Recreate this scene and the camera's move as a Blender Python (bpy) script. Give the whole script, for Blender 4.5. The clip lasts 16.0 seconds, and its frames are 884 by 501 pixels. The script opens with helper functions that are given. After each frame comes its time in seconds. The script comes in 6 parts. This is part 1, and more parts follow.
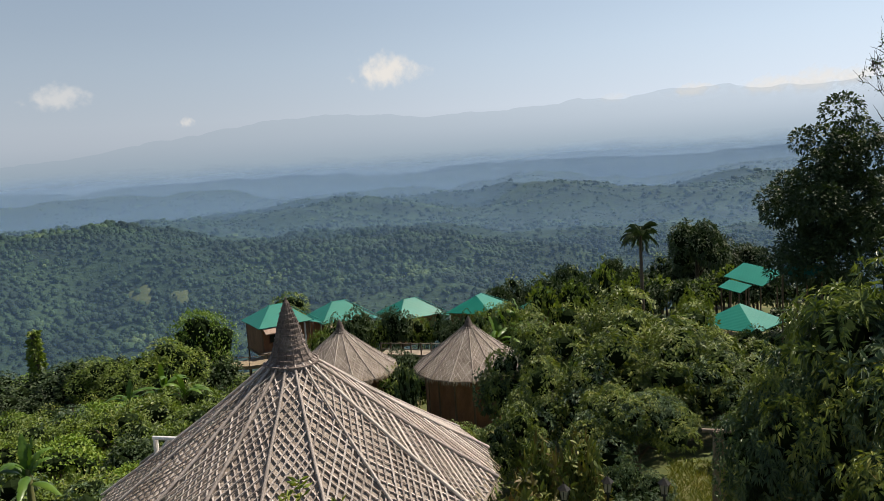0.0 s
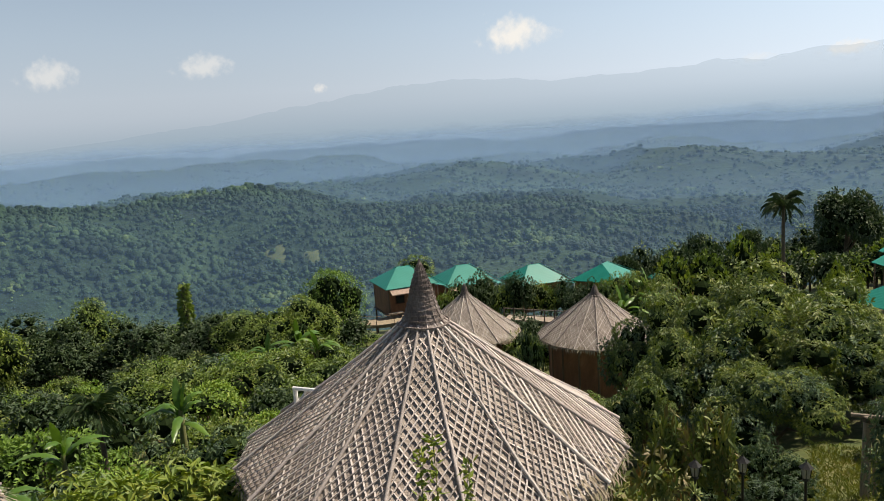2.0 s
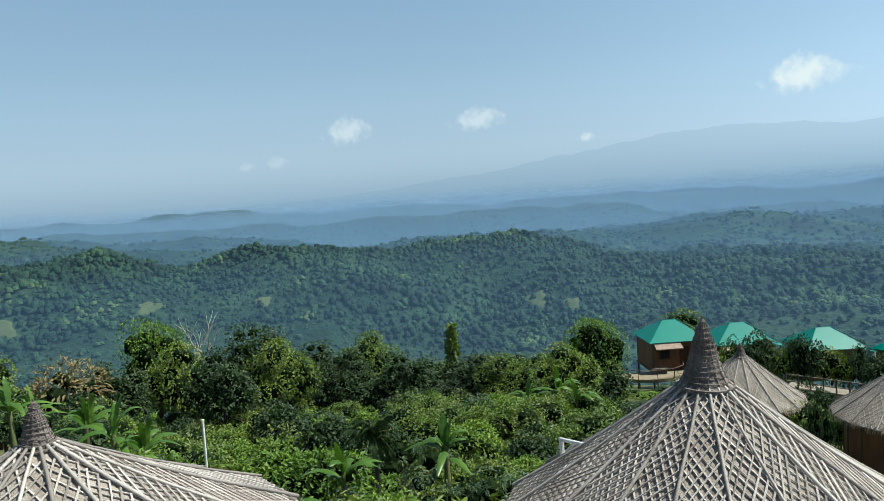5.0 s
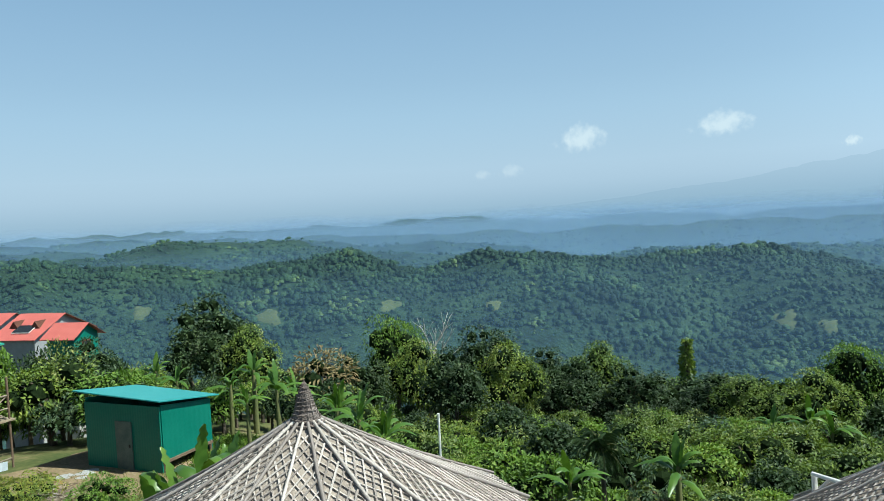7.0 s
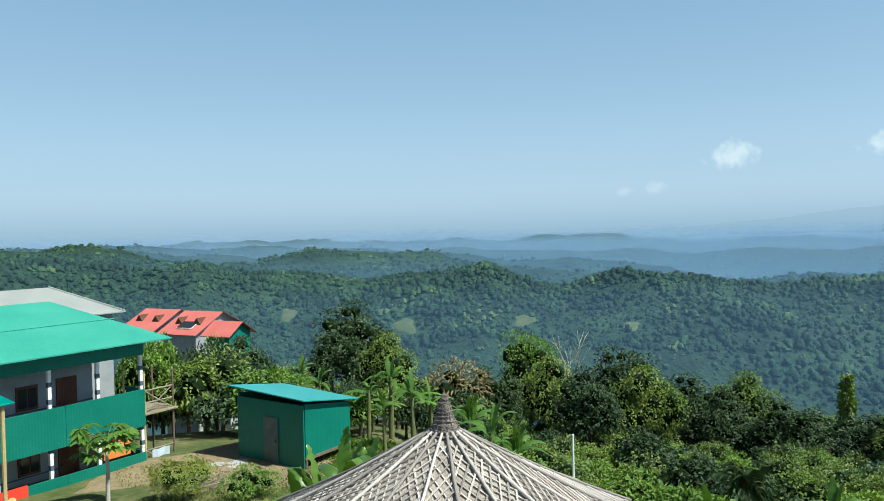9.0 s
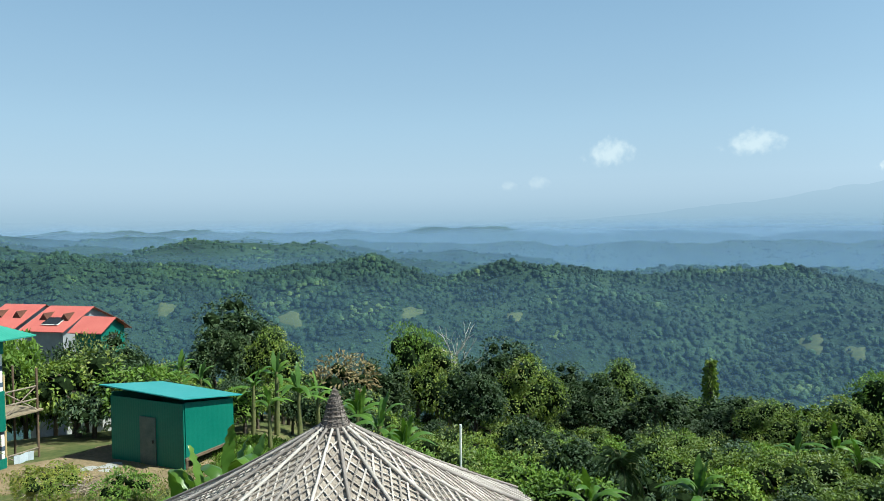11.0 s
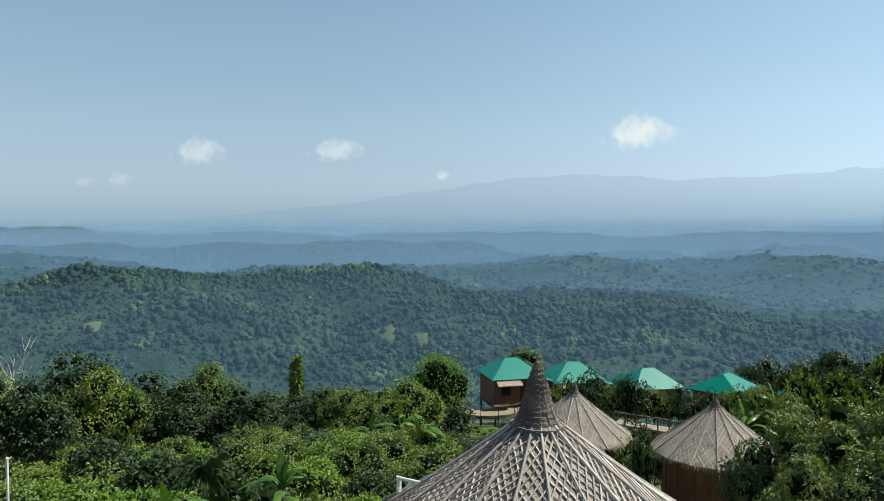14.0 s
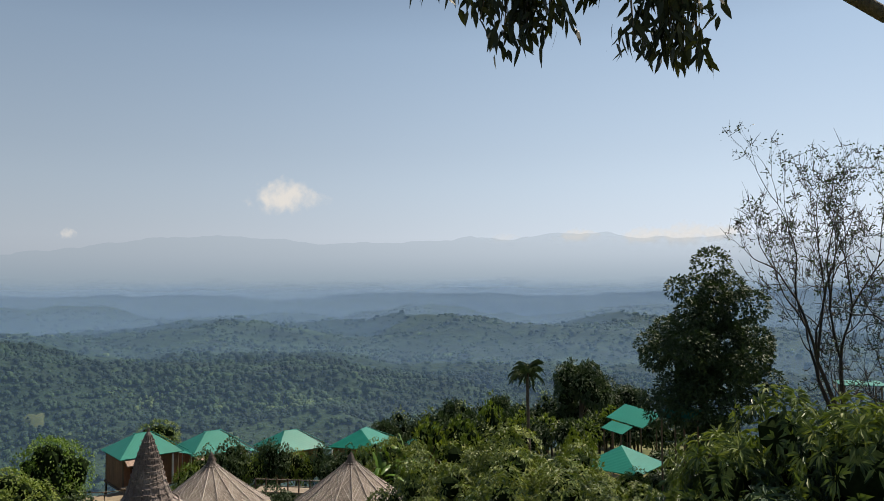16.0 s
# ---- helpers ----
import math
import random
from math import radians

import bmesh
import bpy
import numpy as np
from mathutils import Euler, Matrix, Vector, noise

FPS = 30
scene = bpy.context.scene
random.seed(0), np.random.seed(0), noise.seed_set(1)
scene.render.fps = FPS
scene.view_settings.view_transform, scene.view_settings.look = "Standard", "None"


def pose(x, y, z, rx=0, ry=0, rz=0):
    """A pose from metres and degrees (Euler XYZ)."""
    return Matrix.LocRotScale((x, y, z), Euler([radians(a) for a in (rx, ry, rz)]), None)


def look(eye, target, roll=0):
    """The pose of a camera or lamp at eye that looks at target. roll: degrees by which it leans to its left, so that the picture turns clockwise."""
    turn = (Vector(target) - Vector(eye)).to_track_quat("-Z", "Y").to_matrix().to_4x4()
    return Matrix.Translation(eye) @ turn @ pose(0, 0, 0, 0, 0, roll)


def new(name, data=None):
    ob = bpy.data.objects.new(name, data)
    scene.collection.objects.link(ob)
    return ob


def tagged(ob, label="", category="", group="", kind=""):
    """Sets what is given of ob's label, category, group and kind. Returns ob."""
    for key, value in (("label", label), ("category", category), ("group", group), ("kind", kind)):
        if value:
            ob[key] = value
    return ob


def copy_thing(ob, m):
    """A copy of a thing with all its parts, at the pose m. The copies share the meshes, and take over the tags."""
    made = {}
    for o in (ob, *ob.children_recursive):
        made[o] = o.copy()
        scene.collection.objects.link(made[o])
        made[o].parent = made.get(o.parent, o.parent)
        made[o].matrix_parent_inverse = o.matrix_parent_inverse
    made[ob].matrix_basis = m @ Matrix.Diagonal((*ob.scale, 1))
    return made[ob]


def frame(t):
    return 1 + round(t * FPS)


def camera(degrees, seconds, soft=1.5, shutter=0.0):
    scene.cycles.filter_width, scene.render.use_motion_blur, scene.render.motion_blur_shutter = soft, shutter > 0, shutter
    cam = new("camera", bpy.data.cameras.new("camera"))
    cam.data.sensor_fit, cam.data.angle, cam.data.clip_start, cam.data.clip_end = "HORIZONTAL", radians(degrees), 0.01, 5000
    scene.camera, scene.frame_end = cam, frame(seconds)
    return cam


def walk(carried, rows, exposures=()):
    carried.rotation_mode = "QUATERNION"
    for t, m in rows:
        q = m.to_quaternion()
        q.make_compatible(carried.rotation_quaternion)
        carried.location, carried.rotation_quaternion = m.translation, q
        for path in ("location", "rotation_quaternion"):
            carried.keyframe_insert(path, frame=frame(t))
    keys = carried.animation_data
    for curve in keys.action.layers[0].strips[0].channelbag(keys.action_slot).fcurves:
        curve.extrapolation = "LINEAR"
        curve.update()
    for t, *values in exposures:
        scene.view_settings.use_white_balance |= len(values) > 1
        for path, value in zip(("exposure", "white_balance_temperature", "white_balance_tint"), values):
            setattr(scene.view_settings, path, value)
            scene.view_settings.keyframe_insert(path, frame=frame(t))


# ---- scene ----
cam = camera(62.58, 16.0, soft=0.6)
PATH = [
    (0, 0.214, -0.049, 7.974, 82.56, 3.59, -0.30),
    (0.5, 0.161, -0.049, 7.968, 81.65, 3.06, 2.71),
    (1, 0.120, -0.023, 7.939, 80.62, 3.32, 4.98),
    (1.5, 0.070, -0.009, 7.942, 80.59, 3.86, 7.50),
    (2, 0.064, 0.012, 7.951, 80.47, 3.71, 9.47),
    (2.5, 0.016, 0.011, 7.966, 79.93, 3.70, 11.77),
    (3, -0.031, 0.023, 7.988, 80.08, 3.65, 14.61),
    (3.5, -0.043, 0.046, 7.950, 81.55, 3.10, 17.97),
    (4, -0.075, 0.041, 7.936, 84.22, 3.25, 20.07),
    (4.5, -0.138, 0.037, 7.929, 84.40, 3.54, 24.02),
    (5, -0.180, 0.071, 7.975, 85.52, 3.71, 30.00),
    (5.2, -0.142, 0.052, 7.945, 86.28, 4.02, 32.50),
    (7.3, -0.155, -0.142, 8.021, 87.16, 2.27, 49.62),
    (7.5, -0.152, -0.159, 8.031, 87.28, 1.77, 50.58),
    (8, -0.163, -0.222, 8.020, 87.37, 1.26, 54.48),
    (8.2, -0.157, -0.219, 8.037, 87.45, 1.28, 56.11),
    (10.3, -0.115, -0.339, 8.048, 89.21, 1.09, 59.84),
    (10.5, -0.122, -0.320, 8.048, 89.24, 0.42, 58.00),
    (11, -0.199, -0.277, 8.059, 87.91, 0.73, 50.04),
    (11.5, -0.230, -0.181, 8.006, 87.22, 0.47, 46.07),
    (12, -0.270, -0.094, 7.964, 84.66, -0.51, 43.90),
    (12.5, -0.250, 0.029, 7.938, 83.62, -1.16, 38.12),
    (13, -0.242, 0.122, 7.886, 85.13, -0.28, 31.25),
    (13.5, -0.160, 0.117, 7.978, 86.64, -0.14, 25.18),
    (14, -0.113, 0.133, 8.014, 87.74, 0.18, 18.64),
    (14.5, -0.046, 0.170, 7.989, 88.95, 1.13, 10.99),
    (15, -0.013, 0.170, 7.996, 89.78, 1.67, 4.06),
    (15.5, 0.071, 0.195, 8.010, 90.52, 0.83, -2.29),
    (16, 0.236, 0.224, 7.970, 92.55, 0.27, -8.67),
]
EXPOSURES = [(0.0, 0.35, 7200, 13), (2.0, 0.53, 7250, 12), (3.4, 0.47, 6980, 9), (4.2, 0.52, 6450, 5), (5.0, 0.5, 6050, -2), (8.0, 0.68, 5950, -4), (10.5, 0.69, 6000, -4),
             (12.0, 0.68, 6050, -3), (13.0, 0.64, 6300, 1), (14.0, 0.48, 6350, 1), (14.5, 0.27, 6250, 1), (15.0, 0.24, 6650, 6), (16.0, 0.25, 7250, 13)]
walk(cam, [(t, pose(x, y, z, rx, ry, rz)) for t, x, y, z, rx, ry, rz in PATH], EXPOSURES)

# ---- light ----
SUN_AZ, SUN_EL = 56.0, 56.0
world = bpy.data.worlds.new("sky")
scene.world = world
world.use_nodes = True
wn, wl = world.node_tree.nodes, world.node_tree.links
sky = wn.new("ShaderNodeTexSky")
sky.sky_type, sky.sun_disc = "NISHITA", False
sky.sun_elevation, sky.sun_rotation = radians(SUN_EL), radians(SUN_AZ)
sky.air_density, sky.dust_density, sky.ozone_density, sky.altitude = 1.0, 0.8, 0.7, 300
wl.new(sky.outputs[0], wn["Background"].inputs[0])
wn["Background"].inputs[1].default_value = 0.05


def polar(az, d, z=0.0):
    """A point by its azimuth in degrees from +y towards +x, distance and height."""
    return Vector((d * math.sin(radians(az)), d * math.cos(radians(az)), z))


sun = new("sun", bpy.data.lights.new("sun", "SUN"))
sun.data.energy, sun.data.angle, sun.data.color = 5.0, radians(0.6), (1.0, 0.95, 0.86)
toward = polar(SUN_AZ, math.cos(radians(SUN_EL)), math.sin(radians(SUN_EL)))
sun.matrix_world = look(toward * 60, (0, 0, 0))


# ---- materials ----
def nodes_of(name):
    m = bpy.data.materials.new(name)
    m.use_nodes = True
    n, l = m.node_tree.nodes, m.node_tree.links
    return m, n, l, n["Principled BSDF"]


def ramp(n, stops):
    r = n.new("ShaderNodeValToRGB")
    while len(r.color_ramp.elements) < len(stops):
        r.color_ramp.elements.new(0.5)
    for e, (p, c) in zip(r.color_ramp.elements, stops):
        e.position, e.color = p, (*c, 1.0)
    return r


def noisy(name, stops, scale=4.0, rough=0.8, bump=0.3, fine=40.0, metal=0.0, stretch=(1, 1, 1), island=False, spec=0.3, each=False):
    """Colour from coarse noise over a ramp, broken by a fine one, with a fine relief."""
    m, n, l, b = nodes_of(name)
    co = n.new("ShaderNodeTexCoord")
    mp = n.new("ShaderNodeMapping")
    mp.inputs["Scale"].default_value = stretch
    l.new(co.outputs["Object"], mp.inputs[0])
    t1, t2 = n.new("ShaderNodeTexNoise"), n.new("ShaderNodeTexNoise")
    for t, s in ((t1, scale), (t2, fine)):
        t.inputs["Scale"].default_value, t.inputs["Detail"].default_value = s, 5.0
        l.new(mp.outputs[0], t.inputs["Vector"])
    mix = n.new("ShaderNodeMath")
    mix.operation = "MULTIPLY_ADD"
    mix.inputs[1].default_value = 0.45
    l.new(t2.outputs["Fac"], mix.inputs[0])
    half = n.new("ShaderNodeMath")
    half.operation = "MULTIPLY"
    half.inputs[1].default_value = 0.55
    l.new(t1.outputs["Fac"], half.inputs[0])
    l.new(half.outputs[0], mix.inputs[2])
    fac = mix.outputs[0]
    if island or each:
        g = n.new("ShaderNodeNewGeometry") if island else n.new("ShaderNodeObjectInfo")
        add = n.new("ShaderNodeMath")
        add.operation = "MULTIPLY_ADD"
        add.inputs[1].default_value = 0.5
        l.new(g.outputs["Random Per Island" if island else "Random"], add.inputs[0])
        sub = n.new("ShaderNodeMath")
        sub.operation = "SUBTRACT"
        sub.inputs[1].default_value = 0.25
        l.new(fac, sub.inputs[0])
        l.new(sub.outputs[0], add.inputs[2])
        fac = add.outputs[0]
    r = ramp(n, stops)
    l.new(fac, r.inputs[0])
    l.new(r.outputs[0], b.inputs["Base Color"])
    b.inputs["Roughness"].default_value, b.inputs["Metallic"].default_value = rough, metal
    b.inputs["Specular IOR Level"].default_value = spec
    if bump:
        bp = n.new("ShaderNodeBump")
        bp.inputs["Strength"].default_value, bp.inputs["Distance"].default_value = bump, 0.02
        l.new(t2.outputs["Fac"], bp.inputs["Height"])
        l.new(bp.outputs[0], b.inputs["Normal"])
    return m


def leafy(name, stops, rough=0.55, glow=0.3, clump=1.2, swing=0.9):
    """Leaves: colour by leaf and by clump, some light through the blade."""
    m, n, l, b = nodes_of(name)
    g, co, t = n.new("ShaderNodeNewGeometry"), n.new("ShaderNodeTexCoord"), n.new("ShaderNodeTexNoise")
    t.inputs["Scale"].default_value = clump
    l.new(co.outputs["Object"], t.inputs["Vector"])
    oi = n.new("ShaderNodeObjectInfo")
    a1, a2 = n.new("ShaderNodeMath"), n.new("ShaderNodeMath")
    a1.operation = a2.operation = "MULTIPLY_ADD"
    a1.inputs[1].default_value, a2.inputs[1].default_value = 0.42, 0.22
    l.new(g.outputs["Random Per Island"], a1.inputs[0])
    off = n.new("ShaderNodeMath")
    off.operation = "MULTIPLY_ADD"
    off.inputs[1].default_value, off.inputs[2].default_value = swing, 0.18 - swing / 2
    l.new(t.outputs["Fac"], off.inputs[0])
    l.new(off.outputs[0], a1.inputs[2])
    l.new(oi.outputs["Random"], a2.inputs[0])
    l.new(a1.outputs[0], a2.inputs[2])
    r = ramp(n, stops)
    l.new(a2.outputs[0], r.inputs[0])
    l.new(r.outputs[0], b.inputs["Base Color"])
    b.inputs["Roughness"].default_value, b.inputs["Specular IOR Level"].default_value = rough, 0.3
    tr, mx = n.new("ShaderNodeBsdfTranslucent"), n.new("ShaderNodeMixShader")
    br = n.new("ShaderNodeMix")
    br.data_type, br.blend_type = "RGBA", "MULTIPLY"
    br.inputs[0].default_value = 1.0
    l.new(r.outputs[0], br.inputs[6])
    br.inputs[7].default_value = (1.9, 2.0, 0.7, 1)
    l.new(br.outputs[2], tr.inputs[0])
    mx.inputs[0].default_value = glow * 0.5
    l.new(b.outputs[0], mx.inputs[1])
    l.new(tr.outputs[0], mx.inputs[2])
    l.new(mx.outputs[0], n["Material Output"].inputs[0])
    return m


M_LEAF = leafy("leaf_green", [(0.1, (0.04, 0.068, 0.013)), (0.45, (0.10, 0.155, 0.025)), (0.75, (0.18, 0.235, 0.038)), (1.0, (0.26, 0.28, 0.05))])
M_MANGO = leafy("leaf_mango", [(0.1, (0.022, 0.045, 0.030)), (0.48, (0.050, 0.090, 0.048)), (0.74, (0.108, 0.160, 0.066)), (0.93, (0.225, 0.255, 0.085)), (1.0, (0.30, 0.18, 0.10))], rough=0.5, glow=0.2)
# fresh mango leaf, made paler so that crown tops look sunlit
M_FRESH_LIT = leafy("leaf_fresh_lit_mango", [(0.1, (0.040, 0.070, 0.028)), (0.42, (0.105, 0.150, 0.044)), (0.7, (0.195, 0.235, 0.062)), (0.92, (0.31, 0.31, 0.09)), (1.0, (0.33, 0.19, 0.08))], rough=0.46, glow=0.3)
M_SAP = leafy("leaf_sapling", [(0.1, (0.05, 0.085, 0.025)), (0.45, (0.13, 0.17, 0.045)), (0.7, (0.24, 0.23, 0.07)), (0.84, (0.30, 0.15, 0.06)), (1.0, (0.34, 0.09, 0.045))], glow=0.25)
M_NEWLEAF = leafy("leaf_new_red", [(0.1, (0.11, 0.12, 0.04)), (0.45, (0.16, 0.14, 0.055)), (0.8, (0.17, 0.115, 0.055)), (1.0, (0.17, 0.085, 0.05))], glow=0.12)
M_DARK = leafy("leaf_dark", [(0.1, (0.016, 0.034, 0.014)), (0.6, (0.038, 0.068, 0.024)), (1.0, (0.09, 0.12, 0.036))], glow=0.15)
M_LIGHT = leafy("leaf_light", [(0.1, (0.05, 0.10, 0.015)), (0.5, (0.12, 0.205, 0.03)), (0.85, (0.215, 0.285, 0.044)), (1.0, (0.30, 0.30, 0.06))], glow=0.35)
M_YOUNG = leafy("leaf_young", [(0.1, (0.06, 0.11, 0.02)), (0.55, (0.15, 0.2, 0.03)), (0.85, (0.27, 0.26, 0.045)), (1.0, (0.34, 0.12, 0.04))], glow=0.35)
M_DRY = leafy("leaf_dry", [(0.1, (0.12, 0.09, 0.04)), (0.6, (0.22, 0.17, 0.08)), (1.0, (0.30, 0.24, 0.12))], rough=0.7, glow=0.2)
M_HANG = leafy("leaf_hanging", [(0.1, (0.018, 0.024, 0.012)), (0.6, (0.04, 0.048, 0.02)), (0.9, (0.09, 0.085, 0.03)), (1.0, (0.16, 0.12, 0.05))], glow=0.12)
M_BANANA = leafy("leaf_banana", [(0.1, (0.03, 0.072, 0.016)), (0.5, (0.07, 0.14, 0.024)), (0.85, (0.16, 0.25, 0.04)), (1.0, (0.30, 0.36, 0.06))], rough=0.35, glow=0.38, clump=0.6)
M_BARK = noisy("bark", [(0.3, (0.05, 0.04, 0.03)), (0.7, (0.15, 0.12, 0.09))], 6, 0.9, 0.6, 50, stretch=(1, 1, 0.25))
M_DARKBARK = noisy("dark_bark", [(0.3, (0.022, 0.018, 0.014)), (0.7, (0.06, 0.05, 0.04))], 6, 0.9, 0.6, 50, stretch=(1, 1, 0.25))
M_PALEBARK = noisy("pale_bark", [(0.3, (0.28, 0.26, 0.22)), (0.7, (0.5, 0.47, 0.41))], 6, 0.85, 0.4, 50, stretch=(1, 1, 0.3))
M_STEM = noisy("banana_stem", [(0.3, (0.07, 0.09, 0.03)), (0.7, (0.2, 0.19, 0.08))], 5, 0.6, 0.3, 30, stretch=(1, 1, 0.2))
M_SLAT = noisy("bamboo_slat", [(0.2, (0.220, 0.188, 0.166)), (0.5, (0.405, 0.353, 0.318)), (0.8, (0.585, 0.527, 0.486))], 3, 0.7, 0.3, 60, each=True)
M_SLATJ = noisy("bamboo_slat_joined", [(0.2, (0.220, 0.188, 0.166)), (0.5, (0.405, 0.353, 0.318)), (0.8, (0.585, 0.527, 0.486))], 3, 0.7, 0.3, 60, island=True)
M_RIB = noisy("bamboo_pole", [(0.3, (0.225, 0.194, 0.176)), (0.55, (0.385, 0.338, 0.306)), (0.8, (0.535, 0.484, 0.442))], 2.5, 0.6, 0.3, 40, each=True)
M_MAT = noisy("woven_mat", [(0.28, (0.120, 0.097, 0.080)), (0.5, (0.300, 0.252, 0.214)), (0.72, (0.455, 0.398, 0.345))], 2.2, 0.9, 0.9, 34)
M_SPIRE = noisy("spire_thatch", [(0.25, (0.065, 0.05, 0.046)), (0.5, (0.165, 0.135, 0.12)), (0.75, (0.32, 0.275, 0.25))], 5, 0.9, 0.8, 45, stretch=(1, 1, 0.5))
M_THATCH = noisy("thatch", [(0.25, (0.14, 0.11, 0.075)), (0.75, (0.38, 0.32, 0.24))], 6, 0.9, 0.6, 60, island=True)
M_BWALL = noisy("bamboo_wall", [(0.25, (0.11, 0.052, 0.03)), (0.55, (0.22, 0.105, 0.058)), (0.8, (0.32, 0.175, 0.1))], 3, 0.75, 0.5, 40, stretch=(1, 1, 0.3))
M_POST = noisy("brown_post", [(0.3, (0.07, 0.045, 0.03)), (0.7, (0.2, 0.14, 0.095))], 4, 0.8, 0.4, 40, stretch=(1, 1, 0.3))
M_WOODGREY = noisy("grey_wood", [(0.3, (0.14, 0.11, 0.085)), (0.7, (0.34, 0.285, 0.22))], 3, 0.85, 0.5, 40, stretch=(1, 1, 0.2))
M_DECK = noisy("bamboo_deck", [(0.3, (0.161, 0.124, 0.081)), (0.7, (0.310, 0.254, 0.174))], 3, 0.8, 0.3, 40)


def sheet_metal(name, stops, pitch=0.11, rough=0.4, axis="X"):
    """Painted corrugated sheet: a wave of the pitch given, faded and stained."""
    m = noisy(name, stops, 0.7, rough, 0.0, 14, spec=0.3)
    n, l = m.node_tree.nodes, m.node_tree.links
    w, co, bp = n.new("ShaderNodeTexWave"), n.new("ShaderNodeTexCoord"), n.new("ShaderNodeBump")
    w.bands_direction = axis
    w.inputs["Scale"].default_value = 2 * math.pi / (20 * pitch)
    l.new(co.outputs["Object"], w.inputs["Vector"])
    bp.inputs["Strength"].default_value, bp.inputs["Distance"].default_value = 0.3, 0.01
    l.new(w.outputs["Fac"], bp.inputs["Height"])
    l.new(bp.outputs[0], n["Principled BSDF"].inputs["Normal"])
    return m


M_GREENROOF = sheet_metal("green_sheet_roof", [(0.3, (0.002, 0.15, 0.115)), (0.7, (0.006, 0.205, 0.16))], rough=0.4)
M_GREENWALL = sheet_metal("green_sheet_wall", [(0.3, (0.006, 0.115, 0.082)), (0.7, (0.018, 0.165, 0.12))], rough=0.45)
M_LODGEROOF = sheet_metal("faded_green_sheet_roof", [(0.3, (0.03, 0.22, 0.165)), (0.7, (0.065, 0.29, 0.22))], rough=0.6)
M_SHEDROOF = sheet_metal("shed_sheet_roof", [(0.3, (0.025, 0.22, 0.215)), (0.7, (0.06, 0.29, 0.29))])
M_REDROOF = sheet_metal("red_sheet_roof", [(0.3, (0.42, 0.10, 0.085)), (0.7, (0.52, 0.15, 0.125))], rough=0.55)
M_GREYROOF = sheet_metal("grey_sheet_roof", [(0.3, (0.216, 0.216, 0.209)), (0.7, (0.331, 0.331, 0.317))])
M_AWNING = noisy("awning_thatch", [(0.3, (0.2, 0.14, 0.11)), (0.7, (0.42, 0.31, 0.25))], 4, 0.9, 0.5, 40)
M_CONCRETE = noisy("concrete", [(0.3, (0.26, 0.26, 0.26)), (0.7, (0.42, 0.42, 0.41))], 1.5, 0.9, 0.3, 30)
M_PLASTER = noisy("grey_plaster", [(0.3, (0.225, 0.232, 0.247)), (0.7, (0.330, 0.338, 0.352))], 2, 0.85, 0.2, 30)
M_WHITE = noisy("white_paint", [(0.3, (0.66, 0.65, 0.62)), (0.7, (0.8, 0.79, 0.76))], 2, 0.6, 0.15, 30)
M_BLUEGREY = noisy("blue_band_paint", [(0.3, (0.05, 0.07, 0.1)), (0.7, (0.09, 0.12, 0.16))], 2, 0.6, 0.1, 30)
M_BROWNWOOD = noisy("brown_wood", [(0.3, (0.06, 0.022, 0.013)), (0.7, (0.13, 0.05, 0.03))], 3, 0.6, 0.3, 30, stretch=(1, 1, 0.2))
M_ORANGE = noisy("orange_cloth", [(0.3, (0.62, 0.16, 0.03)), (0.7, (0.75, 0.22, 0.05))], 2, 0.8, 0.2, 30)
M_RED = noisy("red_cloth", [(0.3, (0.6, 0.03, 0.02)), (0.7, (0.75, 0.06, 0.03))], 2, 0.85, 0.2, 30)
M_PATTERN = noisy("yellow_print", [(0.3, (0.75, 0.35, 0.12)), (0.7, (0.85, 0.5, 0.25))], 2, 0.85, 0.1, 30)
M_TEALCLOTH = noisy("teal_cloth", [(0.3, (0.14, 0.4, 0.42)), (0.7, (0.22, 0.5, 0.52))], 2, 0.85, 0.2, 30)
M_LINEN = noisy("pale_cloth", [(0.3, (0.4, 0.45, 0.52)), (0.7, (0.55, 0.6, 0.66))], 3, 0.85, 0.2, 30)
M_BAMBOO = noisy("yellow_bamboo", [(0.3, (0.34, 0.24, 0.11)), (0.7, (0.55, 0.42, 0.22))], 3, 0.6, 0.2, 30, stretch=(1, 1, 0.3))
M_BLACK = noisy("black_iron", [(0.3, (0.012, 0.012, 0.012)), (0.7, (0.03, 0.03, 0.03))], 4, 0.5, 0.2, 40)
M_GLASS = noisy("lantern_glass", [(0.3, (0.3, 0.3, 0.28)), (0.7, (0.42, 0.42, 0.4))], 4, 0.15, 0.0, 40, spec=0.6)
M_DARKGLASS = noisy("dark_window", [(0.3, (0.012, 0.014, 0.016)), (0.7, (0.03, 0.033, 0.036))], 2, 0.12, 0.0, 20, spec=0.6)
# near-black lump cores: the crown's inner shade put in as colour
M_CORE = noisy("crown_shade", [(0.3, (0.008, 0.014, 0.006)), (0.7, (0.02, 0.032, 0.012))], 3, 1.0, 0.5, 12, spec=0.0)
M_FOREST = leafy("forest_leaf", [(0.1, (0.0085, 0.0280, 0.0175)), (0.45, (0.0175, 0.0480, 0.0255)), (0.8, (0.0390, 0.0840, 0.0345)), (1.0, (0.0930, 0.1450, 0.0500))], rough=0.8, glow=0.1, clump=0.018, swing=2.3)
fn, fl = M_FOREST.node_tree.nodes, M_FOREST.node_tree.links
ft, fb, fc = fn.new("ShaderNodeTexNoise"), fn.new("ShaderNodeBump"), fn.new("ShaderNodeTexCoord")
